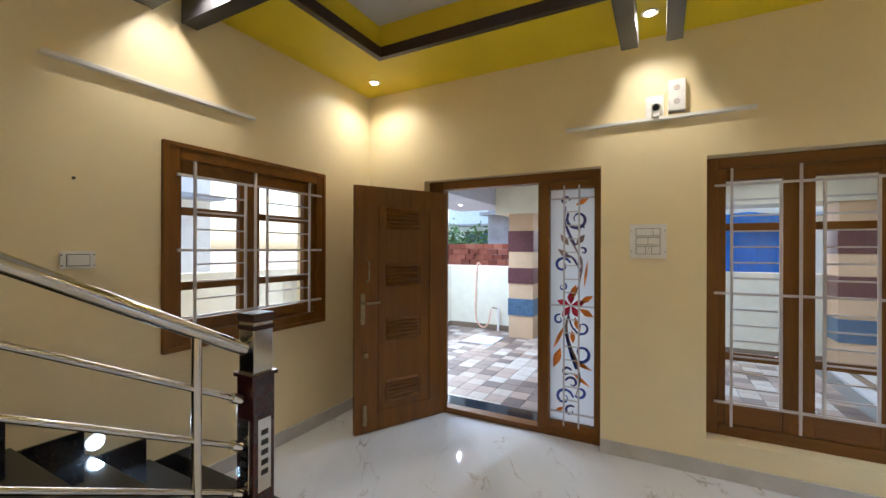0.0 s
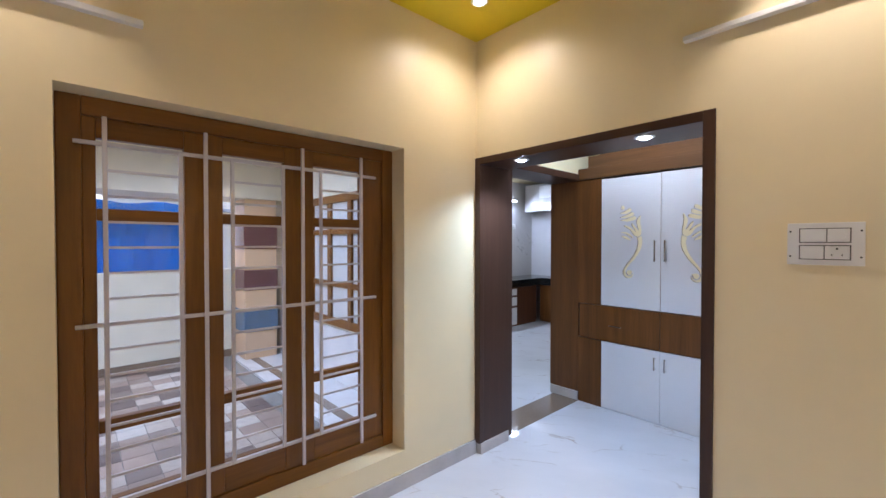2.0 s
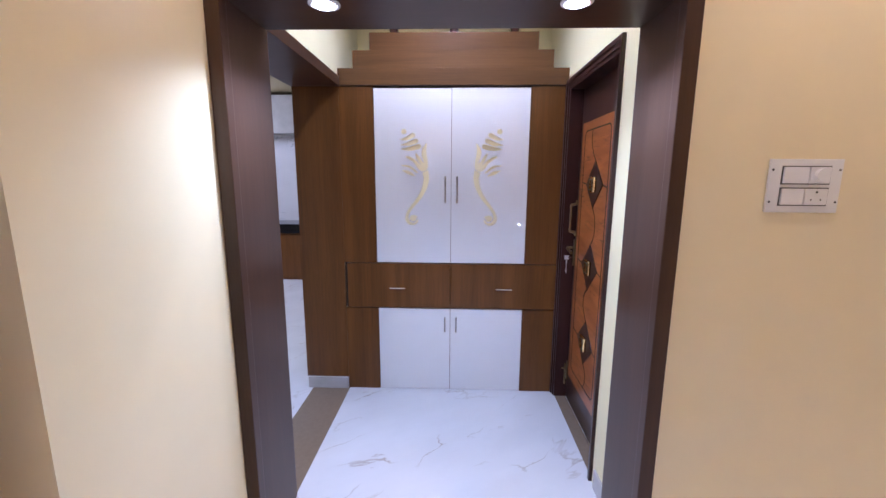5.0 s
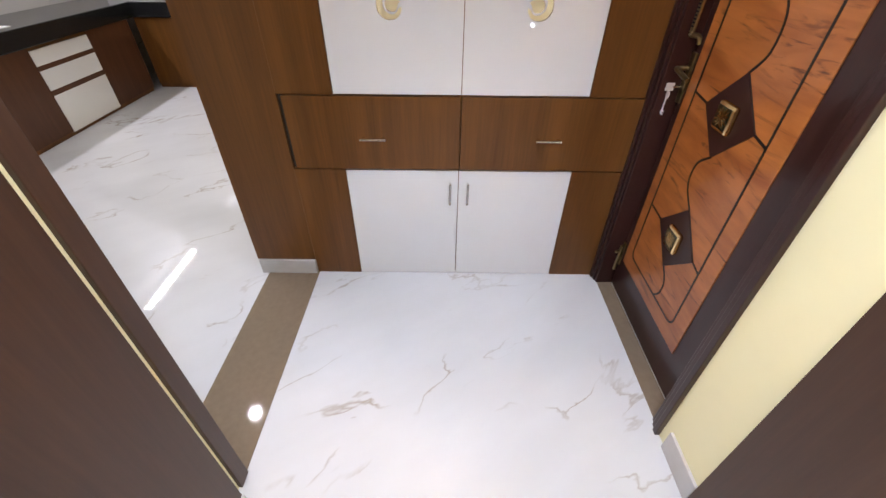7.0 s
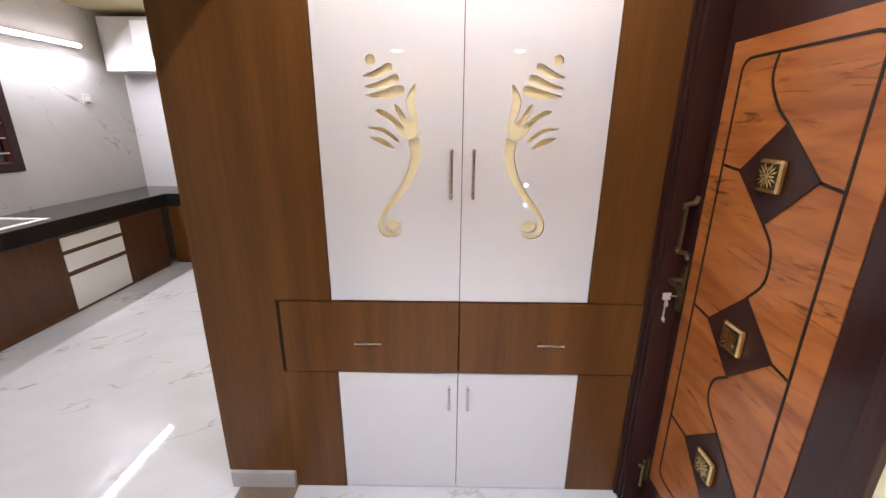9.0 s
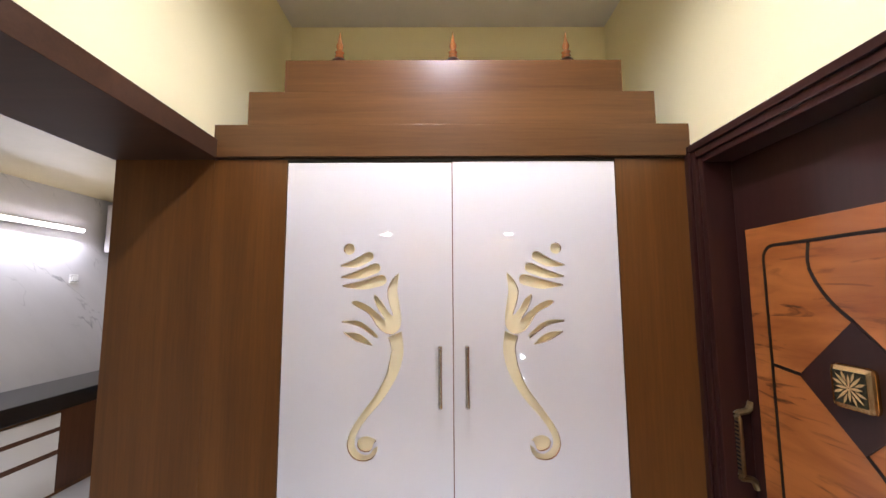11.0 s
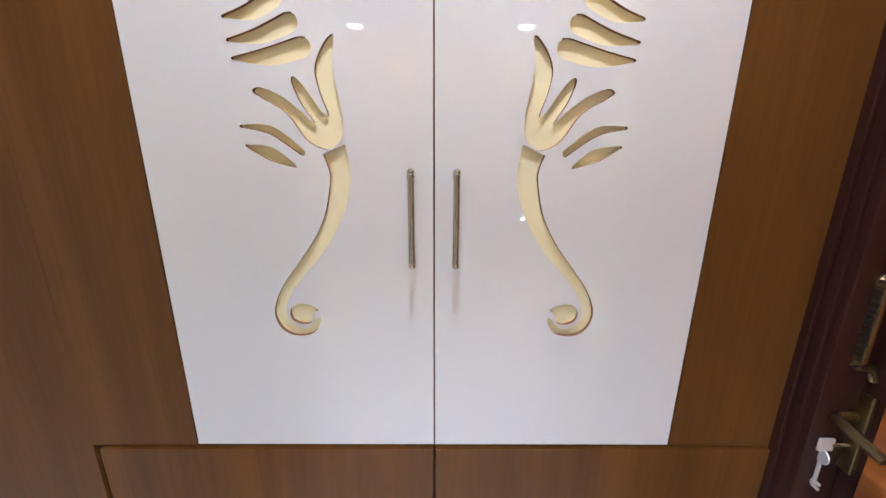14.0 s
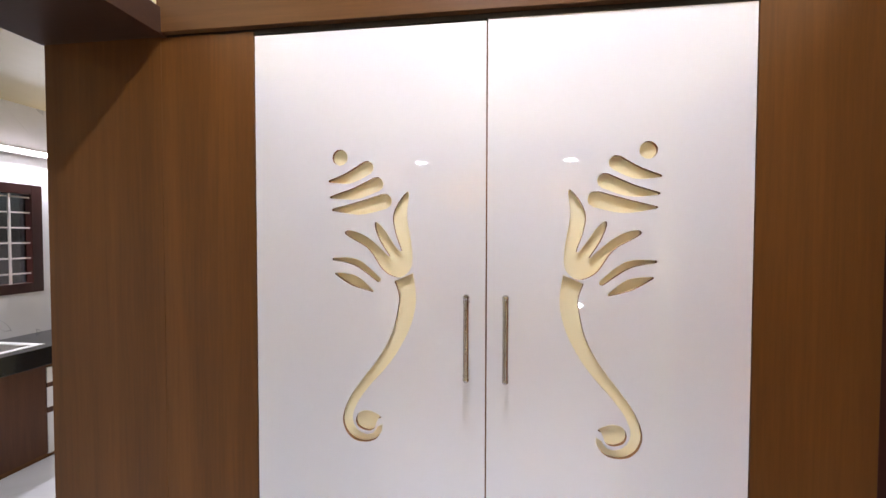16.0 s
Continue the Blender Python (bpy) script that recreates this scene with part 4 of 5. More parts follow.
# ---------------------------------------------------------------- carved door beside the cabinet
fr = group_empty("carved_door_frame", (4.5, DOORSIDE, 0), "dark mahogany door frame with stepped moulding", "door frame", kind="structure")
for k, (o, yy) in enumerate(((0.0, DOORSIDE + 0.018), (0.022, DOORSIDE + 0.010), (0.042, DOORSIDE + 0.002))):
    w = 0.022 if k < 2 else 0.02
    child("moulding", boxes((FX0 + o, FX0 + o + w, DOORSIDE - 0.12, yy, 0, FZ - o), (FX1 - o - w, FX1 - o, DOORSIDE - 0.12, yy, 0, FZ - o), (FX0 + o + w, FX1 - o - w, DOORSIDE - 0.12, yy, FZ - o - w, FZ - o), bevel=0.003), MAHOG, fr)
dy = 3.07
cd = group_empty("carved_door", (4.5, dy, 0), "dark mahogany door with orange veneer panel and brass-studded diamonds, closed", "door")
child("leaf", boxes((FX0 + 0.063, FX1 - 0.063, dy - 0.035, dy, 0.008, FZ - 0.064), bevel=0.002), MAHOG, cd)
VX0, VX1, VZ0, VZ1 = 4.273, 4.827, 0.186, 1.848
ven = child("veneer_panel", boxes((VX0, VX1, dy - 0.001, dy + 0.004, VZ0, VZ1), bevel=0.0015), VENEER, cd, "orange figured veneer panel")
ON_DOOR = lambda u, v: (u, dy + 0.0042, v)


def groove(pts, w=0.008):
    child("groove", flat(stroke([(u, v, w) for u, v in pts], 4), ON_DOOR, Vector((0, 0.0012, 0))), GROOVE, ven, "dark inlaid line")


gx0, gx1, gz0, gz1, rr = 4.348, 4.770, 0.262, 1.795, 0.035
corner = lambda cx, cz, a0: [(cx + rr * math.cos(a0 + k * math.pi / 8), cz + rr * math.sin(a0 + k * math.pi / 8)) for k in range(5)]
ring = corner(gx1 - rr, gz1 - rr, 0) + corner(gx0 + rr, gz1 - rr, math.pi / 2) + corner(gx0 + rr, gz0 + rr, math.pi) + corner(gx1 - rr, gz0 + rr, 1.5 * math.pi)
for k in range(0, 20, 5):
    groove(ring[k:k + 5])
for sp in ((gx0 + rr, gx1 - rr, gz1 - 0.004, gz1 + 0.004), (gx0 + rr, gx1 - rr, gz0 - 0.004, gz0 + 0.004), (gx0 - 0.004, gx0 + 0.004, gz0 + rr, gz1 - rr), (gx1 - 0.004, gx1 + 0.004, gz0 + rr, gz1 - rr)):
    child("groove", boxes((sp[0], sp[1], dy + 0.0042, dy + 0.0054, sp[2], sp[3])), GROOVE, ven, "dark inlaid line")
DIA = [(4.551, 1.482), (4.546, 1.003), (4.533, 0.540)]
hw, hh = 0.137, 0.133
for k, (cx, cz) in enumerate(DIA):
    child("diamond", flat([(cx, cz + hh), (cx + hw, cz), (cx, cz - hh), (cx - hw, cz)], ON_DOOR, Vector((0, 0.004, 0))), MAHOG, ven, "dark mahogany diamond")
    groove([(cx + hw, cz), (gx1, cz + 0.01)])
    groove([(cx - hw, cz), (gx0, cz - 0.012)])
    groove([(cx - hw, cz), (cx, cz + hh)], 0.007)
    groove([(cx + hw, cz), (cx, cz - hh)], 0.007)
    q = 0.045
    stud = child("brass_stud", boxes((cx - q, cx + q, dy + 0.006, dy + 0.026, cz - q, cz + q), bevel=0.012), GOLD, cd, "square bright brass stud")
    child("engraved_face", boxes((cx - q * 0.74, cx + q * 0.74, dy + 0.0255, dy + 0.0275, cz - q * 0.74, cz + q * 0.74)), ENGRAVED, stud, "dark engraved face")
    ONS = lambda u, v: (u, dy + 0.0275, v)
    for j in range(16):
        child("engraved_petal", flat(petal(cx + 0.3 * q * math.cos(j * math.pi / 8) * (j % 2), cz + 0.3 * q * math.sin(j * math.pi / 8) * (j % 2), j * math.pi / 8, q * (0.62, 0.5, 0.85, 0.5)[j % 4], 0.006), ONS, Vector((0, 0.001, 0))), GOLD, stud)
groove([(4.635, gz1), (4.64, 1.73), (4.60, 1.66), (DIA[0][0], DIA[0][1] + hh)])
groove([(DIA[0][0], DIA[0][1] - hh), (4.505, 1.29), (4.50, 1.20), (DIA[1][0], DIA[1][1] + hh)])
groove([(DIA[1][0], DIA[1][1] - hh), (4.60, 0.82), (4.60, 0.74), (DIA[2][0], DIA[2][1] + hh)])
groove([(DIA[2][0], DIA[2][1] - hh), (4.49, 0.36), (4.49, 0.30), (4.52, gz0)])
hx = 4.862
ph = child("pull_handle", boxes((hx - 0.014, hx + 0.014, dy + 0.036, dy + 0.046, 1.185, 1.335), bevel=0.004), BRASS, cd, "antique brass pull handle")
child("handle_foot", sweep(spline([(hx, dy + 0.04, 1.335), (hx, dy + 0.04, 1.345), (hx, dy + 0.01, 1.352), (hx, dy, 1.375)], 4), 0.009, 8), BRASS, ph, smooth=True)
child("handle_foot", sweep(spline([(hx, dy + 0.04, 1.185), (hx, dy + 0.04, 1.175), (hx, dy + 0.01, 1.168), (hx, dy, 1.145)], 4), 0.009, 8), BRASS, ph, smooth=True)
for k in range(12):
    z = 1.20 + k * 0.011
    child("slot", boxes((hx - 0.009, hx + 0.009, dy + 0.0455, dy + 0.0468, z - 0.002, z + 0.003)), DARK, ph)
lk = child("lock_plate", boxes((hx - 0.022, hx + 0.022, dy, dy + 0.010, 0.945, 1.120), bevel=0.003), BRASS, cd, "antique brass lock plate")
child("lever", sweep(spline([(hx, dy + 0.01, 1.065), (hx, dy + 0.045, 1.065), (hx - 0.02, dy + 0.052, 1.063), (hx - 0.095, dy + 0.048, 1.048)], 5), 0.009, 8), BRASS, lk, smooth=True)
ky = child("key", lathe([(0.004, 0), (0.004, 0.03)], (0, 0, 0), 10), CHROME, lk, "silver key in the lock")
ky.matrix_parent_inverse = pose(hx, dy + 0.01, 1.0, -90)
child("key_head", boxes((hx - 0.003, hx + 0.003, dy + 0.035, dy + 0.065, 0.986, 1.014), bevel=0.002), NICKEL, lk)
sk = child("spare_key", lathe([(0.006, 0), (0.015, 0.0002), (0.016, 0.002), (0.015, 0.0038), (0.006, 0.004)], (0, 0, 0), 18), NICKEL, lk, "silver key hanging from the ring")
sk.matrix_parent_inverse = pose(hx, dy + 0.048, 0.972, -90)
child("spare_key", boxes((hx - 0.0035, hx + 0.0035, dy + 0.048, dy + 0.052, 0.898, 0.957), (hx - 0.013, hx - 0.0036, dy + 0.048, dy + 0.052, 0.898, 0.904), (hx - 0.013, hx - 0.0036, dy + 0.048, dy + 0.052, 0.909, 0.915), (hx + 0.0036, hx + 0.012, dy + 0.048, dy + 0.052, 0.901, 0.912), bevel=0.001), NICKEL, lk)
tb = child("tower_bolt", boxes((hx - 0.015, hx + 0.015, dy, dy + 0.008, 0.14, 0.27), bevel=0.002), BRASS, cd)
child("bolt_rod", rod((hx, dy + 0.015, 0.10), (hx, dy + 0.015, 0.25), 0.007), BRASS, tb, smooth=True)
child("bolt_knob", rod((hx, dy + 0.015, 0.22), (hx - 0.01, dy + 0.04, 0.22), 0.007), BRASS, tb, smooth=True)

# ---------------------------------------------------------------- staircase and railing
RX, RUN, RISE, Y0 = -0.29, 0.272, 0.148, 2.94
st = tagged(finish("staircase", boxes(*[(LEFT, RX + 0.10, Y0 - RUN * (k + 1), Y0 - RUN * k, 0, RISE * (k + 1) - 0.02) for k in range(9)]), PALE), "black granite staircase rising along the cream wall", "staircase", kind="structure")
for k in range(9):
    z = RISE * (k + 1)
    child("tread", boxes((LEFT, RX + 0.11, Y0 - RUN * (k + 1), Y0 - RUN * k + 0.02, z - 0.02, z), bevel=0.004), BLACK, st, "polished black granite tread")
    child("riser", boxes((LEFT, RX + 0.10, Y0 - RUN * k, Y0 - RUN * k + 0.012, z - RISE, z - 0.021)), BLACK, st)
    child("skirting", boxes((LEFT, LEFT + 0.014, Y0 - RUN * (k + 1), Y0 - RUN * k, z, z + 0.125)), BLACK, st, "black stepped skirting")
sl = group_empty("step_light", (LEFT, 2.44, 0.495), "round white step light on the stair wall, lit", "light")
bm = bmesh.new()
add_rod(bm, (LEFT, 2.44, 0.495), (LEFT + 0.012, 2.44, 0.495), 0.045, 24)
child("rim", bm, PLASTIC, sl)
bm = bmesh.new()
add_rod(bm, (LEFT + 0.012, 2.44, 0.495), (LEFT + 0.016, 2.44, 0.495), 0.036, 24)
child("lens", bm, LIT_STEP, sl, "bright glowing lens")
lamp("step_light_beam", "SPOT", (LEFT + 0.03, 2.44, 0.49), (LEFT + 0.5, 2.40, 0.0), 5, COOL, 0.03, 150, 0.8)

rail = group_empty("stair_railing", (RX, 2.47, 0.29), "polished steel stair railing with a wood-clad newel post", "railing")
sl_ = 0.535
line = lambda z0, ya, yb: [(RX, ya, z0 - (ya - 2.465) * sl_), (RX, yb, z0 - (yb - 2.465) * sl_)]
a, b = line(1.084, 2.45, 0.6)
child("handrail", rod(a, b, 0.024, 20), STEEL, rail, smooth=True)
for z0 in (0.893, 0.722, 0.552):
    a, b = line(z0, 2.44, 0.6)
    child("mid_rail", rod(a, b, 0.010, 14), STEEL, rail, smooth=True)
    child("socket", rod((RX, 2.40, a[2] + 0.022), (RX, 2.435, a[2] + 0.003), 0.018, 14), CHROME, rail, smooth=True)
for y in (2.276, 1.46, 0.8):
    zb = RISE * (math.floor((Y0 - y) / RUN) + 1)
    child("baluster", rod((RX, y, zb), (RX, y, 1.084 - (y - 2.465) * sl_), 0.016, 16), STEEL, rail, smooth=True)
NY, NB = 2.50, 2 * RISE
nw = child("newel_core", boxes((RX - 0.042, RX + 0.042, NY - 0.042, NY + 0.042, NB, 1.19), bevel=0.004), STEEL, rail, "bright steel newel post")
child("cap", boxes((RX - 0.048, RX + 0.048, NY - 0.048, NY + 0.048, 1.19, 1.222), bevel=0.004), TRIM, nw, "brown cap")
child("cap_ring", boxes((RX - 0.045, RX + 0.045, NY - 0.045, NY + 0.045, 1.160, 1.178), bevel=0.002), TRIM, nw)
child("wood_cladding", boxes((RX - 0.047, RX + 0.047, NY - 0.047, NY + 0.047, NB, 0.985), bevel=0.004), FIN_DARK, nw, "dark wood cladding")
child("collar", boxes((RX - 0.056, RX + 0.056, NY - 0.056, NY + 0.056, 0.985, 1.0), bevel=0.003), FIN_DARK, nw)
for sx, sy in ((1, 0), (0, -1)):
    cx, cy = RX + sx * 0.048, NY + sy * 0.048
    pl = child("ornament_plate", boxes((cx - 0.003 - abs(sy) * 0.025, cx + 0.003 + abs(sy) * 0.025, cy - 0.003 - abs(sx) * 0.025, cy + 0.003 + abs(sx) * 0.025, 0.56, 0.83), bevel=0.002), STEEL, nw, "cut steel ornament plate")
    for k in range(5):
        z = 0.62 + 0.037 * k
        child("ornament_slot", boxes((cx + sx * 0.003 - abs(sy) * 0.014 - 0.0008, cx + sx * 0.003 + abs(sy) * 0.014 + 0.0008, cy + sy * 0.003 - abs(sx) * 0.014 - 0.0008, cy + sy * 0.003 + abs(sx) * 0.014 + 0.0008, z, z + 0.02)), DARK, pl)

# ---------------------------------------------------------------- kitchen
KF = 7.16
def base_unit(x0, x1, label, fronts):
    ob = group_empty("base_cabinet", (x0, KF, 0), label, "cabinet", "kitchen base cabinets")
    child("body", boxes((x0 + 0.001, x1 - 0.001, KF + 0.02, KBACK - 0.002, 0.0, 0.70)), LAM, ob)
    for z0, z1, m in fronts:
        child("front", boxes((x0 + 0.003, x1 - 0.003, KF, KF + 0.02, z0, z1), bevel=0.002), m, ob)
    return ob


BROWN_K = timber("red-brown laminate", (0.060, 0.022, 0.010), (0.10, 0.038, 0.018), (14, 14, 0.8), 0.35)
base_unit(4.35, 5.1, "red-brown kitchen base cabinet", [(0.04, 0.695, BROWN_K)])
base_unit(5.1, 5.86, "red-brown kitchen base cabinet", [(0.04, 0.695, BROWN_K)])
base_unit(5.86, 6.66, "red-brown kitchen base cabinet", [(0.04, 0.695, BROWN_K)])
base_unit(6.66, 7.30, "kitchen drawer unit with three white fronts", [(0.03, 0.335, LACQ), (0.335, 0.375, BROWN_K), (0.375, 0.525, LACQ), (0.525, 0.56, BROWN_K), (0.56, 0.672, LACQ)])
base_unit(7.30, 7.90, "red-brown kitchen base cabinet", [(0.04, 0.695, BROWN_K)])
ob = group_empty("base_cabinet", (8.0, 6.5, 0), "red-brown kitchen base cabinet along the end wall", "cabinet", "kitchen base cabinets")
child("body", boxes((8.02, KEND - 0.002, 5.0, KF - 0.002, 0, 0.70)), LAM, ob)
for k in range(3):
    child("front", boxes((8.0, 8.02, 5.0 + 0.72 * k, 5.715 + 0.72 * k, 0.04, 0.695), bevel=0.002), LAM, ob)
tagged(finish("worktop", boxes((4.33, KEND - 0.001, KF - 0.03, KBACK - 0.001, 0.701, 0.835), (7.97, KEND - 0.001, 5.0, KF - 0.032, 0.701, 0.835), bevel=0.006), BLACK), "thick polished black granite worktop", "worktop")
sink = group_empty("kitchen_sink", (6.2, 7.44, 0.835), "white sink set in the black worktop", "sink")
child("rim", boxes((5.75, 6.70, 7.22, 7.27, 0.836, 0.842), (5.75, 6.70, 7.60, 7.65, 0.836, 0.842), (5.75, 5.80, 7.27, 7.60, 0.836, 0.842), (6.65, 6.70, 7.27, 7.60, 0.836, 0.842), bevel=0.002), PLASTIC, sink)
child("bowl", boxes((5.80, 6.65, 7.27, 7.60, 0.8355, 0.838)), STEEL, sink)
tube = group_empty("tube_light", (7.3, KBACK, 2.33), "long white tube light on the kitchen wall, lit", "light")
child("batten", boxes((6.75, 7.97, KBACK - 0.03, KBACK - 0.001, 2.31, 2.36), bevel=0.003), PLASTIC, tube)
child("tube", rod((6.78, KBACK - 0.045, 2.335), (7.94, KBACK - 0.045, 2.335), 0.014, 14), LIT_TUBE, tube, "bright glowing tube", smooth=True)
lamp("tube_light_glow", "AREA", (7.36, KBACK - 0.09, 2.32), (7.36, 6.3, 0.9), 11, (0.80, 0.90, 1.0), 1.15, size_y=0.05)
for x, y in ((5.6, 5.95), (5.55, 6.65)):
    downlight(x, y, 2.72, LIT_COOL, 16, (0.78, 0.88, 1.0), "small round recessed cool white light, lit", 150, 0.8)
switch_plate(pose(7.92, KBACK, 1.83), 0.10, 0.09, [[(0.5, ""), (0.5, "")]], "small white switch plate on the kitchen tiles")
loft = group_empty("wall_cabinet", (KEND, 7.2, 2.05), "shallow pale wall cabinet high on the end wall", "cabinet")
child("body", boxes((8.2, KEND - 0.002, 5.6, 7.66, 2.13, 2.66), bevel=0.003), SKIRT, loft)
child("door", boxes((8.18, 8.2, 6.9, 7.3, 2.38, 2.62), bevel=0.002), LACQ, loft)
kwin = group_empty("window_kitchen", (5.9, KBACK, 1.18), "dark wooden kitchen window with pale steel bars", "window", kind="structure")
for sp in ((5.9, 5.98, 1.18, 2.07), (7.0, 7.08, 1.18, 2.07), (5.98, 7.0, 1.99, 2.07), (5.98, 7.0, 1.18, 1.26), (6.44, 6.52, 1.26, 1.99)):
    child("window_frame", boxes((sp[0], sp[1], KBACK - 0.02, KBACK + 0.06, sp[2], sp[3]), bevel=0.004), MAHOG, kwin)
for k in range(6):
    z = 1.34 + 0.125 * k
    child("grille_bar", boxes((5.98, 7.0, KBACK, KBACK + 0.012, z - 0.006, z + 0.006)), BARS, kwin)
for x in (6.15, 6.85):
    child("grille_bar", boxes((x - 0.007, x + 0.007, KBACK - 0.012, KBACK, 1.22, 2.03)), BARS, kwin)
pn = child("pane", boxes((5.98, 7.0, KBACK + 0.04, KBACK + 0.045, 1.26, 1.99)), DIMMED, kwin)
pn.visible_shadow = False

# ---------------------------------------------------------------- porch and street
PZ = -0.12
setting("ground", boxes((-300, 300, -300, 300, -0.5, -0.2)), EARTH, "dry brown earth around the house", "ground")
porch = setting("porch_floor", boxes((-2.9, RIGHT + 0.12, FRONT + T, 9.2, -0.2, PZ - 0.006), (LEFT - T - 0.1, -2.8, 0, 0.1, -0.21, -0.205)), GROUT, "porch floor of mixed grey and brown tiles", "floor")
setting("porch_step", boxes((-0.95, 0.85, FRONT + T, FRONT + T + 0.28, PZ - 0.006, -0.01), bevel=0.006), BLACK, "dark granite step outside the front door", "step")
setting("porch_sitout", boxes((3.0, RIGHT + 0.12, FRONT + T, 8.9, PZ - 0.005, PZ + 0.03), bevel=0.004), MARBLE, "raised white marble edge of the porch", "floor")
setting("porch_strip", boxes((3.15, 3.25, FRONT + T, 8.9, PZ + 0.03, PZ + 0.034)), STRIP, "brown granite inlay strip", "threshold")
setting("porch_wall", boxes((-2.9, RIGHT + 0.3, 9.0, 9.15, -0.2, 1.13), (-2.93, -2.78, FRONT + T, 9.0, -0.2, 1.13), bevel=0.01), WHITEWASH, "low cream compound wall around the porch", "wall")
setting("porch_wall_skirting", boxes((-2.78, RIGHT + 0.1, 8.985, 8.999, PZ, PZ + 0.10), (-2.779, -2.765, FRONT + T, 8.985, PZ, PZ + 0.10)), STRIP, "brown skirting along the porch wall", "skirting")
setting("porch_ceiling", boxes((-2.9, RIGHT + 0.3, FRONT + T, 9.3, 2.95, 3.1)), WHITEWASH, "cream porch ceiling slab", "ceiling")
setting("porch_beam", boxes((-2.7, -1.60, FRONT + T, 9.25, 2.26, 2.95)), LAVENDER, "wide pale beam over the porch", "beam")
setting("porch_beam_front", boxes((-1.60, RIGHT + 0.12, 8.44, 9.2, 2.10, 2.95)), WHITEWASH, "cream beam between the porch columns", "beam")
# strong cool lights added as fill, making up for weak daylight in the porch
for x, y, z in ((-2.1, 6.4, 2.26), (-2.1, 8.0, 2.26), (0.6, 6.9, 2.95), (2.3, 6.9, 2.95)):
    downlight(x, y, z, LIT_COOL, 80, (0.72, 0.84, 1.0), "small round recessed cool white light, added to brighten the porch")


def column(x0, x1, y0, y1):
    ob = group_empty("porch_column", ((x0 + x1) / 2, (y0 + y1) / 2, PZ), "square peach column with maroon and blue tile bands", "column", "porch columns")
    for z0, z1, m in ((PZ, 0.28, PEACH), (0.28, 0.58, SLATE), (0.58, 0.85, PEACH), (0.85, 1.13, MAROON), (1.13, 1.42, PEACH), (1.42, 1.79, MAROON), (1.79, 2.10, PEACH)):
        e = 0.012 if m is not PEACH else 0.0
        child("tile_band" if e else "shaft", boxes((x0 - e, x1 + e, y0 - e, y1 + e, z0, z1), bevel=0.003), m, ob)


column(-1.36, -0.92, 8.5, 8.96)
column(3.08, 3.50, 8.5, 8.96)
tap = group_empty("standpipe", (-1.95, 8.93, PZ), "white standpipe with a tap by the porch wall", "tap")
child("pipe", rod((-1.72, 8.93, PZ), (-1.72, 8.93, 0.33), 0.022, 12), PLASTIC, tap, smooth=True)
child("spout", rod((-1.72, 8.93, 0.31), (-1.84, 8.88, 0.33), 0.016, 10), CHROME, tap, smooth=True)
tagged(finish("garden_hose", sweep(spline([(-1.84, 8.86, 0.30), (-1.90, 8.85, 0.02), (-2.02, 8.85, -0.06), (-2.16, 8.87, 0.10), (-2.20, 8.93, 0.60), (-2.18, 8.96, 1.14), (-2.17, 9.08, 1.15), (-2.16, 9.19, 0.9)], 6), 0.013, 8), HOSE, smooth=True), "orange garden hose hung over the porch wall", "hose")
tagged(finish("manhole_cover", boxes((-1.95, -1.40, 7.75, 8.35, PZ - 0.004, PZ + 0.012), bevel=0.004), LAVENDER), "pale square inspection cover in the porch floor", "cover")

# porch side window on the far wall
def small_window(m, w, h, cols, wood, label):
    ob = group_empty("window_porch", (0, 0, 0), label, "window", kind="structure")
    child("window_frame", boxes((0, w, -0.03, 0.03, 0, 0.09), (0, w, -0.03, 0.03, h - 0.09, h), bevel=0.004), wood, ob)
    cw = (w - 0.08) / cols
    for k in range(cols + 1):
        child("window_frame", boxes((k * cw, k * cw + 0.08, -0.03, 0.03, 0.09, h - 0.09), bevel=0.004), wood, ob)
    for k in range(cols):
        x0, x1 = k * cw + 0.08, (k + 1) * cw
        child("rail", boxes((x0, x1, -0.025, 0.025, h * 0.30, h * 0.30 + 0.06), (x0, x1, -0.025, 0.025, h * 0.70, h * 0.70 + 0.06)), wood, ob)
        child("pane", boxes((x0, x1, 0.0, 0.006, 0.09, h - 0.09)), FROST, ob)
        for j in range(7):
            z = 0.14 + (h - 0.28) * j / 6
            child("grille_bar", boxes((x0, x1, 0.012, 0.02, z - 0.005, z + 0.005)), BARS, ob)
    ob.matrix_basis = m
    return ob


small_window(pose(RIGHT + 0.11, 7.55, 0.55, 0, 0, -90), 1.5, 1.5, 3, TEAK, "brown teak porch window with grille")
setting("porch_wall_cladding", boxes((RIGHT + 0.105, RIGHT + 0.119, FRONT + T, 8.95, PZ + 0.03, 0.52)), MARBLE, "white marble cladding under the porch window", "wall")

# blue sheet beyond the wall, draped from a line
bm = bmesh.new()
nx, nz = 40, 10
g = [[bm.verts.new((0.1 + 2.75 * i / nx, 9.45 + 0.05 * math.sin(i * 0.9) * (0.4 + j / nz) + 0.02 * math.sin(i * 2.3 + j), 2.05 - 1.3 * j / nz + 0.02 * math.cos(i * 0.6))) for j in range(nz + 1)] for i in range(nx + 1)]
for i in range(nx):
    for j in range(nz):
        bm.faces.new((g[i][j], g[i + 1][j], g[i + 1][j + 1], g[i][j + 1]))
r = bmesh.ops.extrude_face_region(bm, geom=list(bm.faces))
bmesh.ops.translate(bm, verts=[q for q in r["geom"] if isinstance(q, bmesh.types.BMVert)], vec=(0, 0.004, 0))
tarp = finish("blue_sheet", bm, TARP, smooth=True)
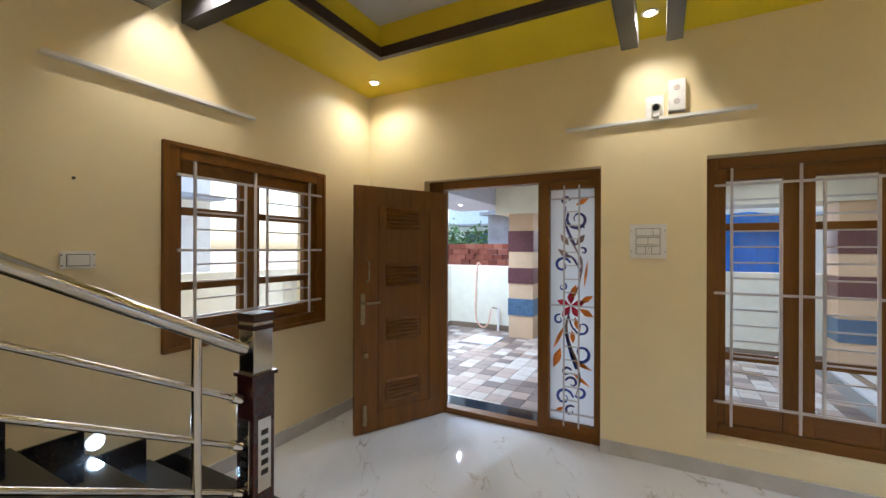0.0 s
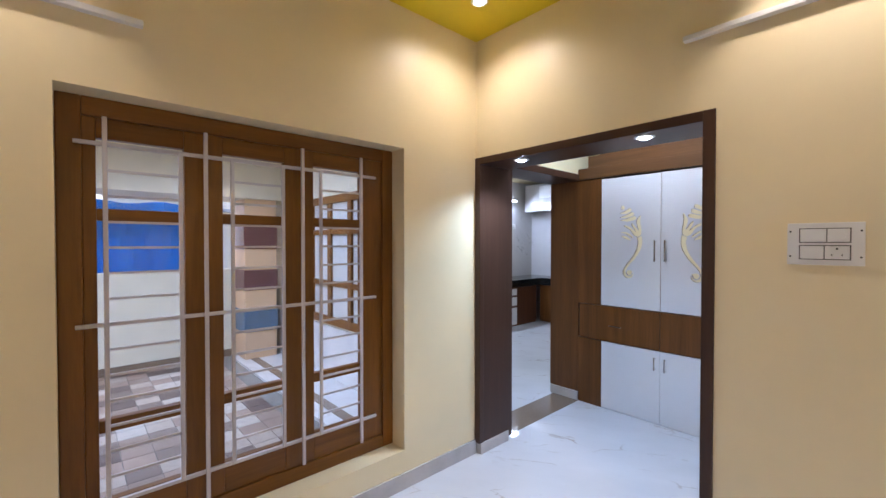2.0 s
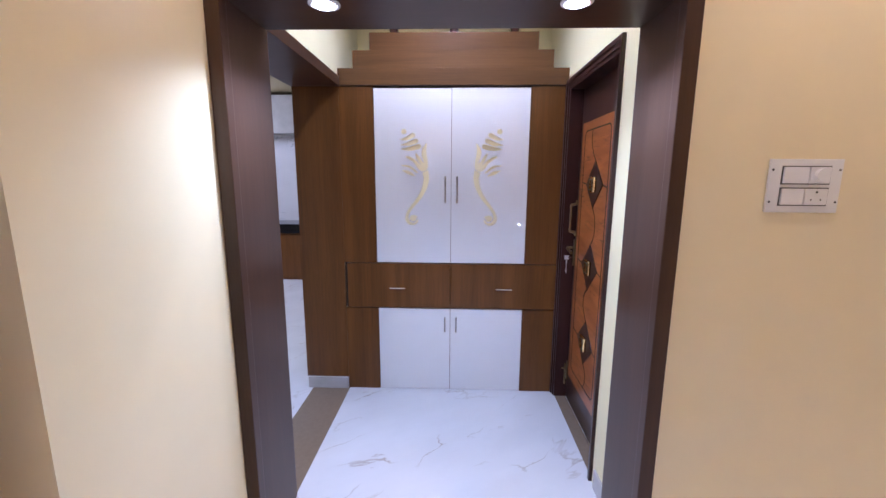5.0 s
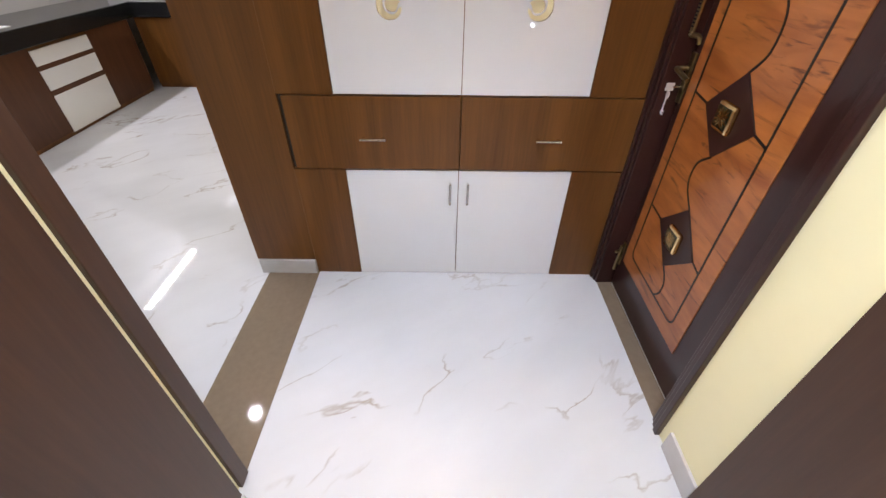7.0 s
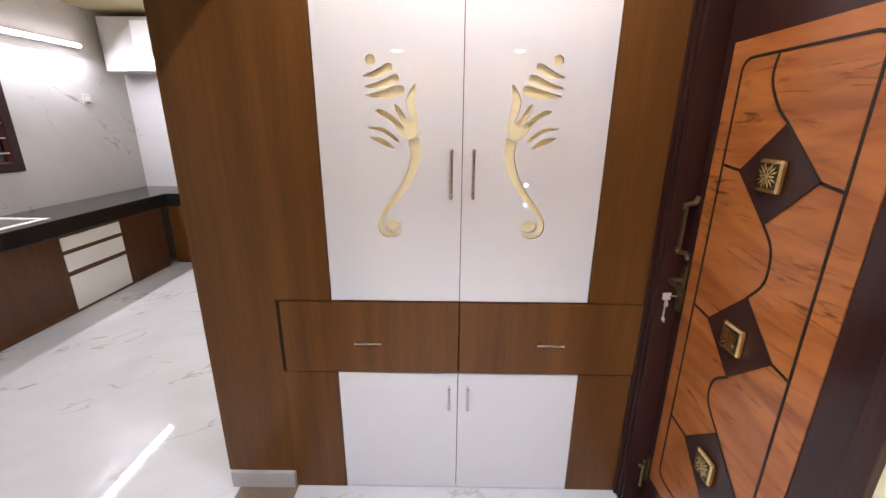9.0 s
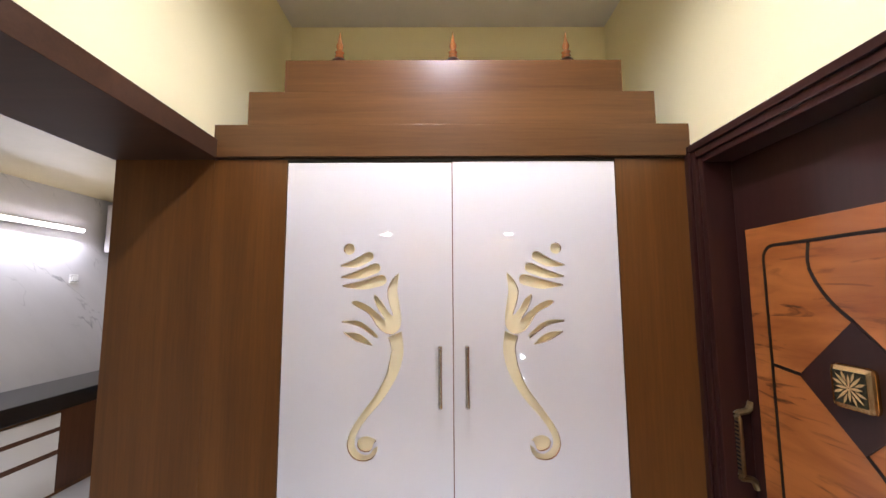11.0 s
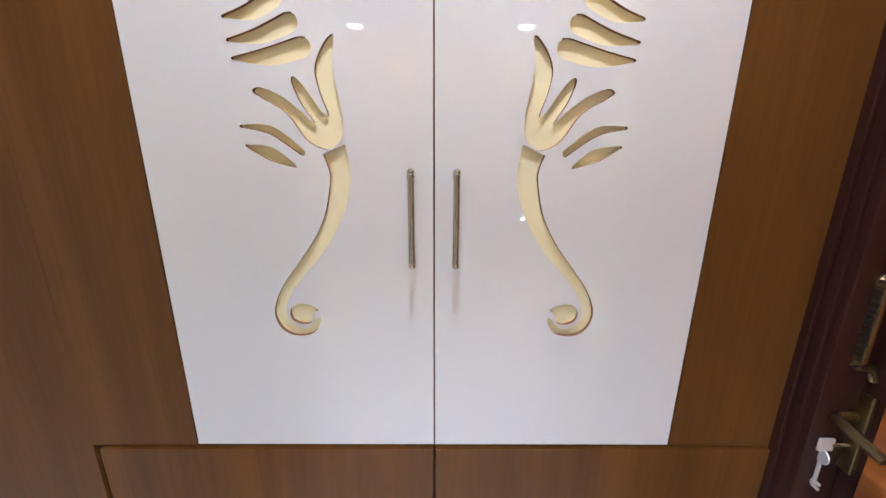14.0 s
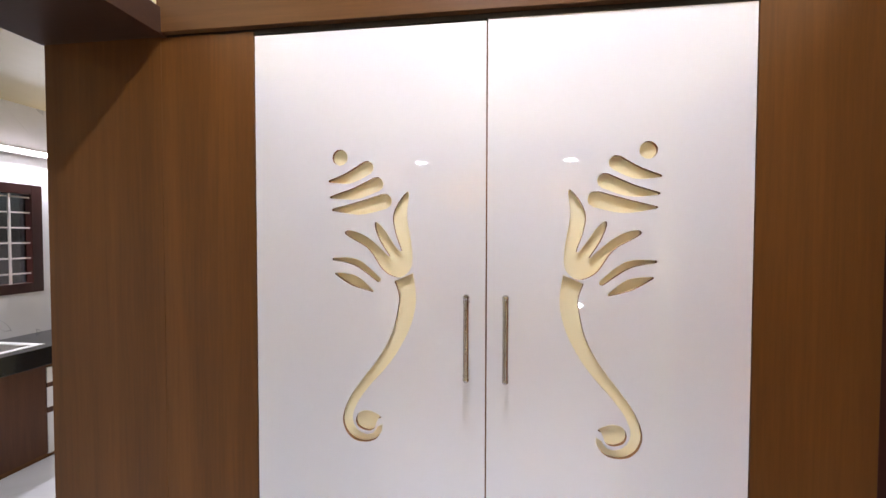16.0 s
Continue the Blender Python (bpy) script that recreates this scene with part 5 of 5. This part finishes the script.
tagged(tarp, "blue plastic sheet hung beyond the porch wall", "sheet")
for x in (0.1, 2.85):
    child("pole", rod((x, 9.47, -0.2), (x, 9.47, 2.07), 0.03, 10), BARK, tarp)


def house(at, w, d, storeys, wall, label, band=None):
    x, y = at
    h = 3.1 * storeys
    ob = group_empty("house", (x, y, -0.2), label, "house", "houses across the street")
    child("wall", boxes((x, x + w, y, y + d, -0.2, h)), wall, ob)
    child("roof", boxes((x - 0.3, x + w + 0.3, y - 0.3, y + d + 0.3, h, h + 0.18), (x, x + w, y, y + 0.15, h + 0.18, h + 0.9), (x + w - 0.15, x + w, y + 0.15, y + d, h + 0.18, h + 0.9)), wall, ob)
    for s in range(storeys):
        z = 3.1 * s + 0.9
        child("sunshade", boxes((x - 0.05, x + w + 0.5, y - 0.5, y - 0.001, z + 1.5, z + 1.58), (x + w + 0.001, x + w + 0.5, y, y + d, z + 1.5, z + 1.58)), CONCRETE, ob)
        for k in range(max(1, int(w // 2.5))):
            wx = x + 0.8 + 2.5 * k
            f = child("window", boxes((wx, wx + 1.2, y - 0.04, y - 0.001, z, z + 1.3)), MAHOG, ob)
            child("pane", boxes((wx + 0.08, wx + 0.56, y - 0.05, y - 0.041, z + 0.08, z + 1.22), (wx + 0.64, wx + 1.12, y - 0.05, y - 0.041, z + 0.08, z + 1.22)), SLATE, f)
        for k in range(max(1, int(d // 2.5))):
            wy = y + 0.8 + 2.5 * k
            f = child("window", boxes((x + w + 0.001, x + w + 0.04, wy, wy + 1.0, z, z + 1.1)), LAVENDER, ob)
            child("pane", boxes((x + w + 0.041, x + w + 0.05, wy + 0.1, wy + 0.9, z + 0.1, z + 1.0)), SLATE, f)
    return ob


house((-7.0, 17.0), 4.5, 7, 2, surface("pale blue house paint", (0.68, 0.78, 0.82), 0.7), "pale blue two-storey house across the lane")
house((-3.3, 12.3), 2.6, 6, 2, CONCRETE, "bare grey concrete house under construction")
house((2.0, 16.0), 6, 7, 2, WHITEWASH, "cream two-storey house beyond the porch")
house((-13.5, -3.0), 6.5, 9.5, 2, surface("white house paint", (0.78, 0.76, 0.72), 0.7), "white two-storey house beside the plot")
setting("compound_wall_side", boxes((-4.2, -4.05, -4, 12, -0.2, 1.15)), WHITEWASH, "white compound wall beside the house", "wall")


def hatchback(m):
    ob = group_empty("car", (0, 0, 0), "silver blue hatchback parked beside the house", "car")
    prof = [(-1.9, 0.35), (-1.92, 0.75), (-1.75, 0.95), (-1.45, 1.0), (-0.95, 1.42), (-0.2, 1.5), (0.5, 1.45), (1.15, 1.02), (1.8, 0.9), (1.95, 0.65), (1.95, 0.35)]
    bm = bmesh.new()
    a = [bm.verts.new((x, -0.8 if z < 1.1 else -0.62, z)) for x, z in prof]
    b = [bm.verts.new((x, 0.8 if z < 1.1 else 0.62, z)) for x, z in prof]
    n = len(prof)
    for k in range(n):
        bm.faces.new((a[k], a[(k + 1) % n], b[(k + 1) % n], b[k]))
    bm.faces.new(a)
    bm.faces.new(b)
    child("body", bm, CARPAINT, ob)
    for s in (-1, 1):
        bm = bmesh.new()
        vs = [bm.verts.new((x, s * y, z)) for x, y, z in ((-1.25, 0.80, 1.06), (0.95, 0.80, 1.06), (0.42, 0.655, 1.38), (-0.85, 0.655, 1.38))]
        bm.faces.new(vs)
        child("side_glass", bm, BLACK, ob)
        for x in (-1.2, 1.25):
            w = child("wheel", rod((x, s * 0.66, 0.3), (x, s * 0.83, 0.3), 0.3, 24), RUBBER, ob, smooth=True)
            child("rim", rod((x, s * 0.83, 0.3), (x, s * 0.84, 0.3), 0.19, 20), STEEL, w, smooth=True)
    ob.matrix_basis = m


hatchback(pose(-5.6, 3.6, -0.2, 0, 0, 85))


def tree(at, h, seed):
    rnd = random.Random(seed)
    ob = group_empty("tree", at, "leafy green tree beyond the wall", "tree")
    bm = bmesh.new()
    for a, b, r0, r1 in [((0, 0, 0), (0.1, 0.05, h * 0.5), 0.13, 0.09)] + [((0.1, 0.05, h * (0.35 + 0.04 * k)), (math.cos(k * 1.3) * 0.9, math.sin(k * 1.3) * 0.9, h * (0.65 + 0.05 * k)), 0.06, 0.02) for k in range(6)]:
        a, b = Vector(a) + Vector(at), Vector(b) + Vector(at)
        q = (b - a).to_track_quat("Z", "Y").to_matrix().to_4x4()
        bmesh.ops.create_cone(bm, cap_ends=True, segments=8, radius1=r0, radius2=r1, depth=(b - a).length, matrix=Matrix.Translation((a + b) / 2) @ q)
    child("trunk", bm, BARK, ob, smooth=True)
    verts, faces = [], []
    for c in range(26):
        cc = Vector((rnd.gauss(0, 0.8), rnd.gauss(0, 0.8), h * 0.72 + rnd.gauss(0, h * 0.13)))
        for k in range(110):
            p = cc + Vector((rnd.gauss(0, 0.28), rnd.gauss(0, 0.28), rnd.gauss(0, 0.24))) + Vector(at)
            d = Vector((rnd.gauss(0, 1), rnd.gauss(0, 1), rnd.gauss(0, 0.6))).normalized()
            e = d.cross(Vector((rnd.random(), rnd.random(), 1))).normalized() * 0.05
            i = len(verts)
            verts += [p, p + d * 0.08 + e, p + d * 0.18, p + d * 0.08 - e]
            faces.append((i, i + 1, i + 2, i + 3))
    me = bpy.data.meshes.new("crown")
    me.from_pydata([tuple(v) for v in verts], [], faces)
    me.materials.append(LEAF)
    cr = new("crown", me)
    cr.parent = ob
    cr.matrix_parent_inverse = ob.matrix_basis.inverted()


tree((-5.5, 14.4, -0.2), 2.4, 3)

# ---------------------------------------------------------------- small pieces
stack = group_empty("brick_stack", (-2.6, 10.2, -0.2), "stack of rough red bricks beyond the porch wall", "brick stack")
me = None
rnd = random.Random(4)
for row in range(9):
    for k in range(12):
        if me is None:
            bm = boxes((-0.11, 0.11, -0.055, 0.055, 0, 0.115), bevel=0.008)
            first = finish("brick", bm, BRICK)
            me = first.data
            ob = first
        else:
            ob = new("brick", me)
        ob.parent = stack
        ob.matrix_basis = pose(-1.65 + 0.228 * k + (0.11 if row % 2 else 0) + rnd.uniform(-0.012, 0.012), rnd.uniform(-0.03, 0.03), 0.70 + 0.121 * row, 0, 0, rnd.uniform(-4, 4))
child("brick_base", boxes((-4.4, -1.45, 10.0, 10.6, -0.2, 0.5)), EARTH, stack)
bm = boxes((-0.0975, 0.0975, -0.0975, 0.0975, -0.008, 0), bevel=0.003)
first = finish("tile", bm, PAVER)
spots = [(-2.68 + 0.2 * i, FRONT + T + 0.10 + 0.2 * j) for j in range(21) for i in range(29)]
spots = [p for p in spots if p[0] < 2.9]
near = [p for p in spots if p[1] < 7.35][:300]
for k, (x, y) in enumerate(near):
    ob = first if k == 0 else new("tile", first.data)
    ob.parent = porch
    ob.matrix_basis = pose(x, y, PZ)
verts, faces = [], []
src_v, src_f = [v.co.copy() for v in first.data.vertices], [tuple(p.vertices) for p in first.data.polygons]
for x, y in spots:
    if (x, y) not in near:
        o = len(verts)
        verts += [(v.x + x, v.y + y, v.z + PZ) for v in src_v]
        faces += [tuple(o + k for k in f) for f in src_f]
me = bpy.data.meshes.new("far_tiles")
me.from_pydata(verts, [], faces)
me.materials.append(PAVER_FAR)
far = new("far_tiles", me)
far.parent = porch
tagged(far, "mixed brown and cream porch tiles farther out", kind="stuff")
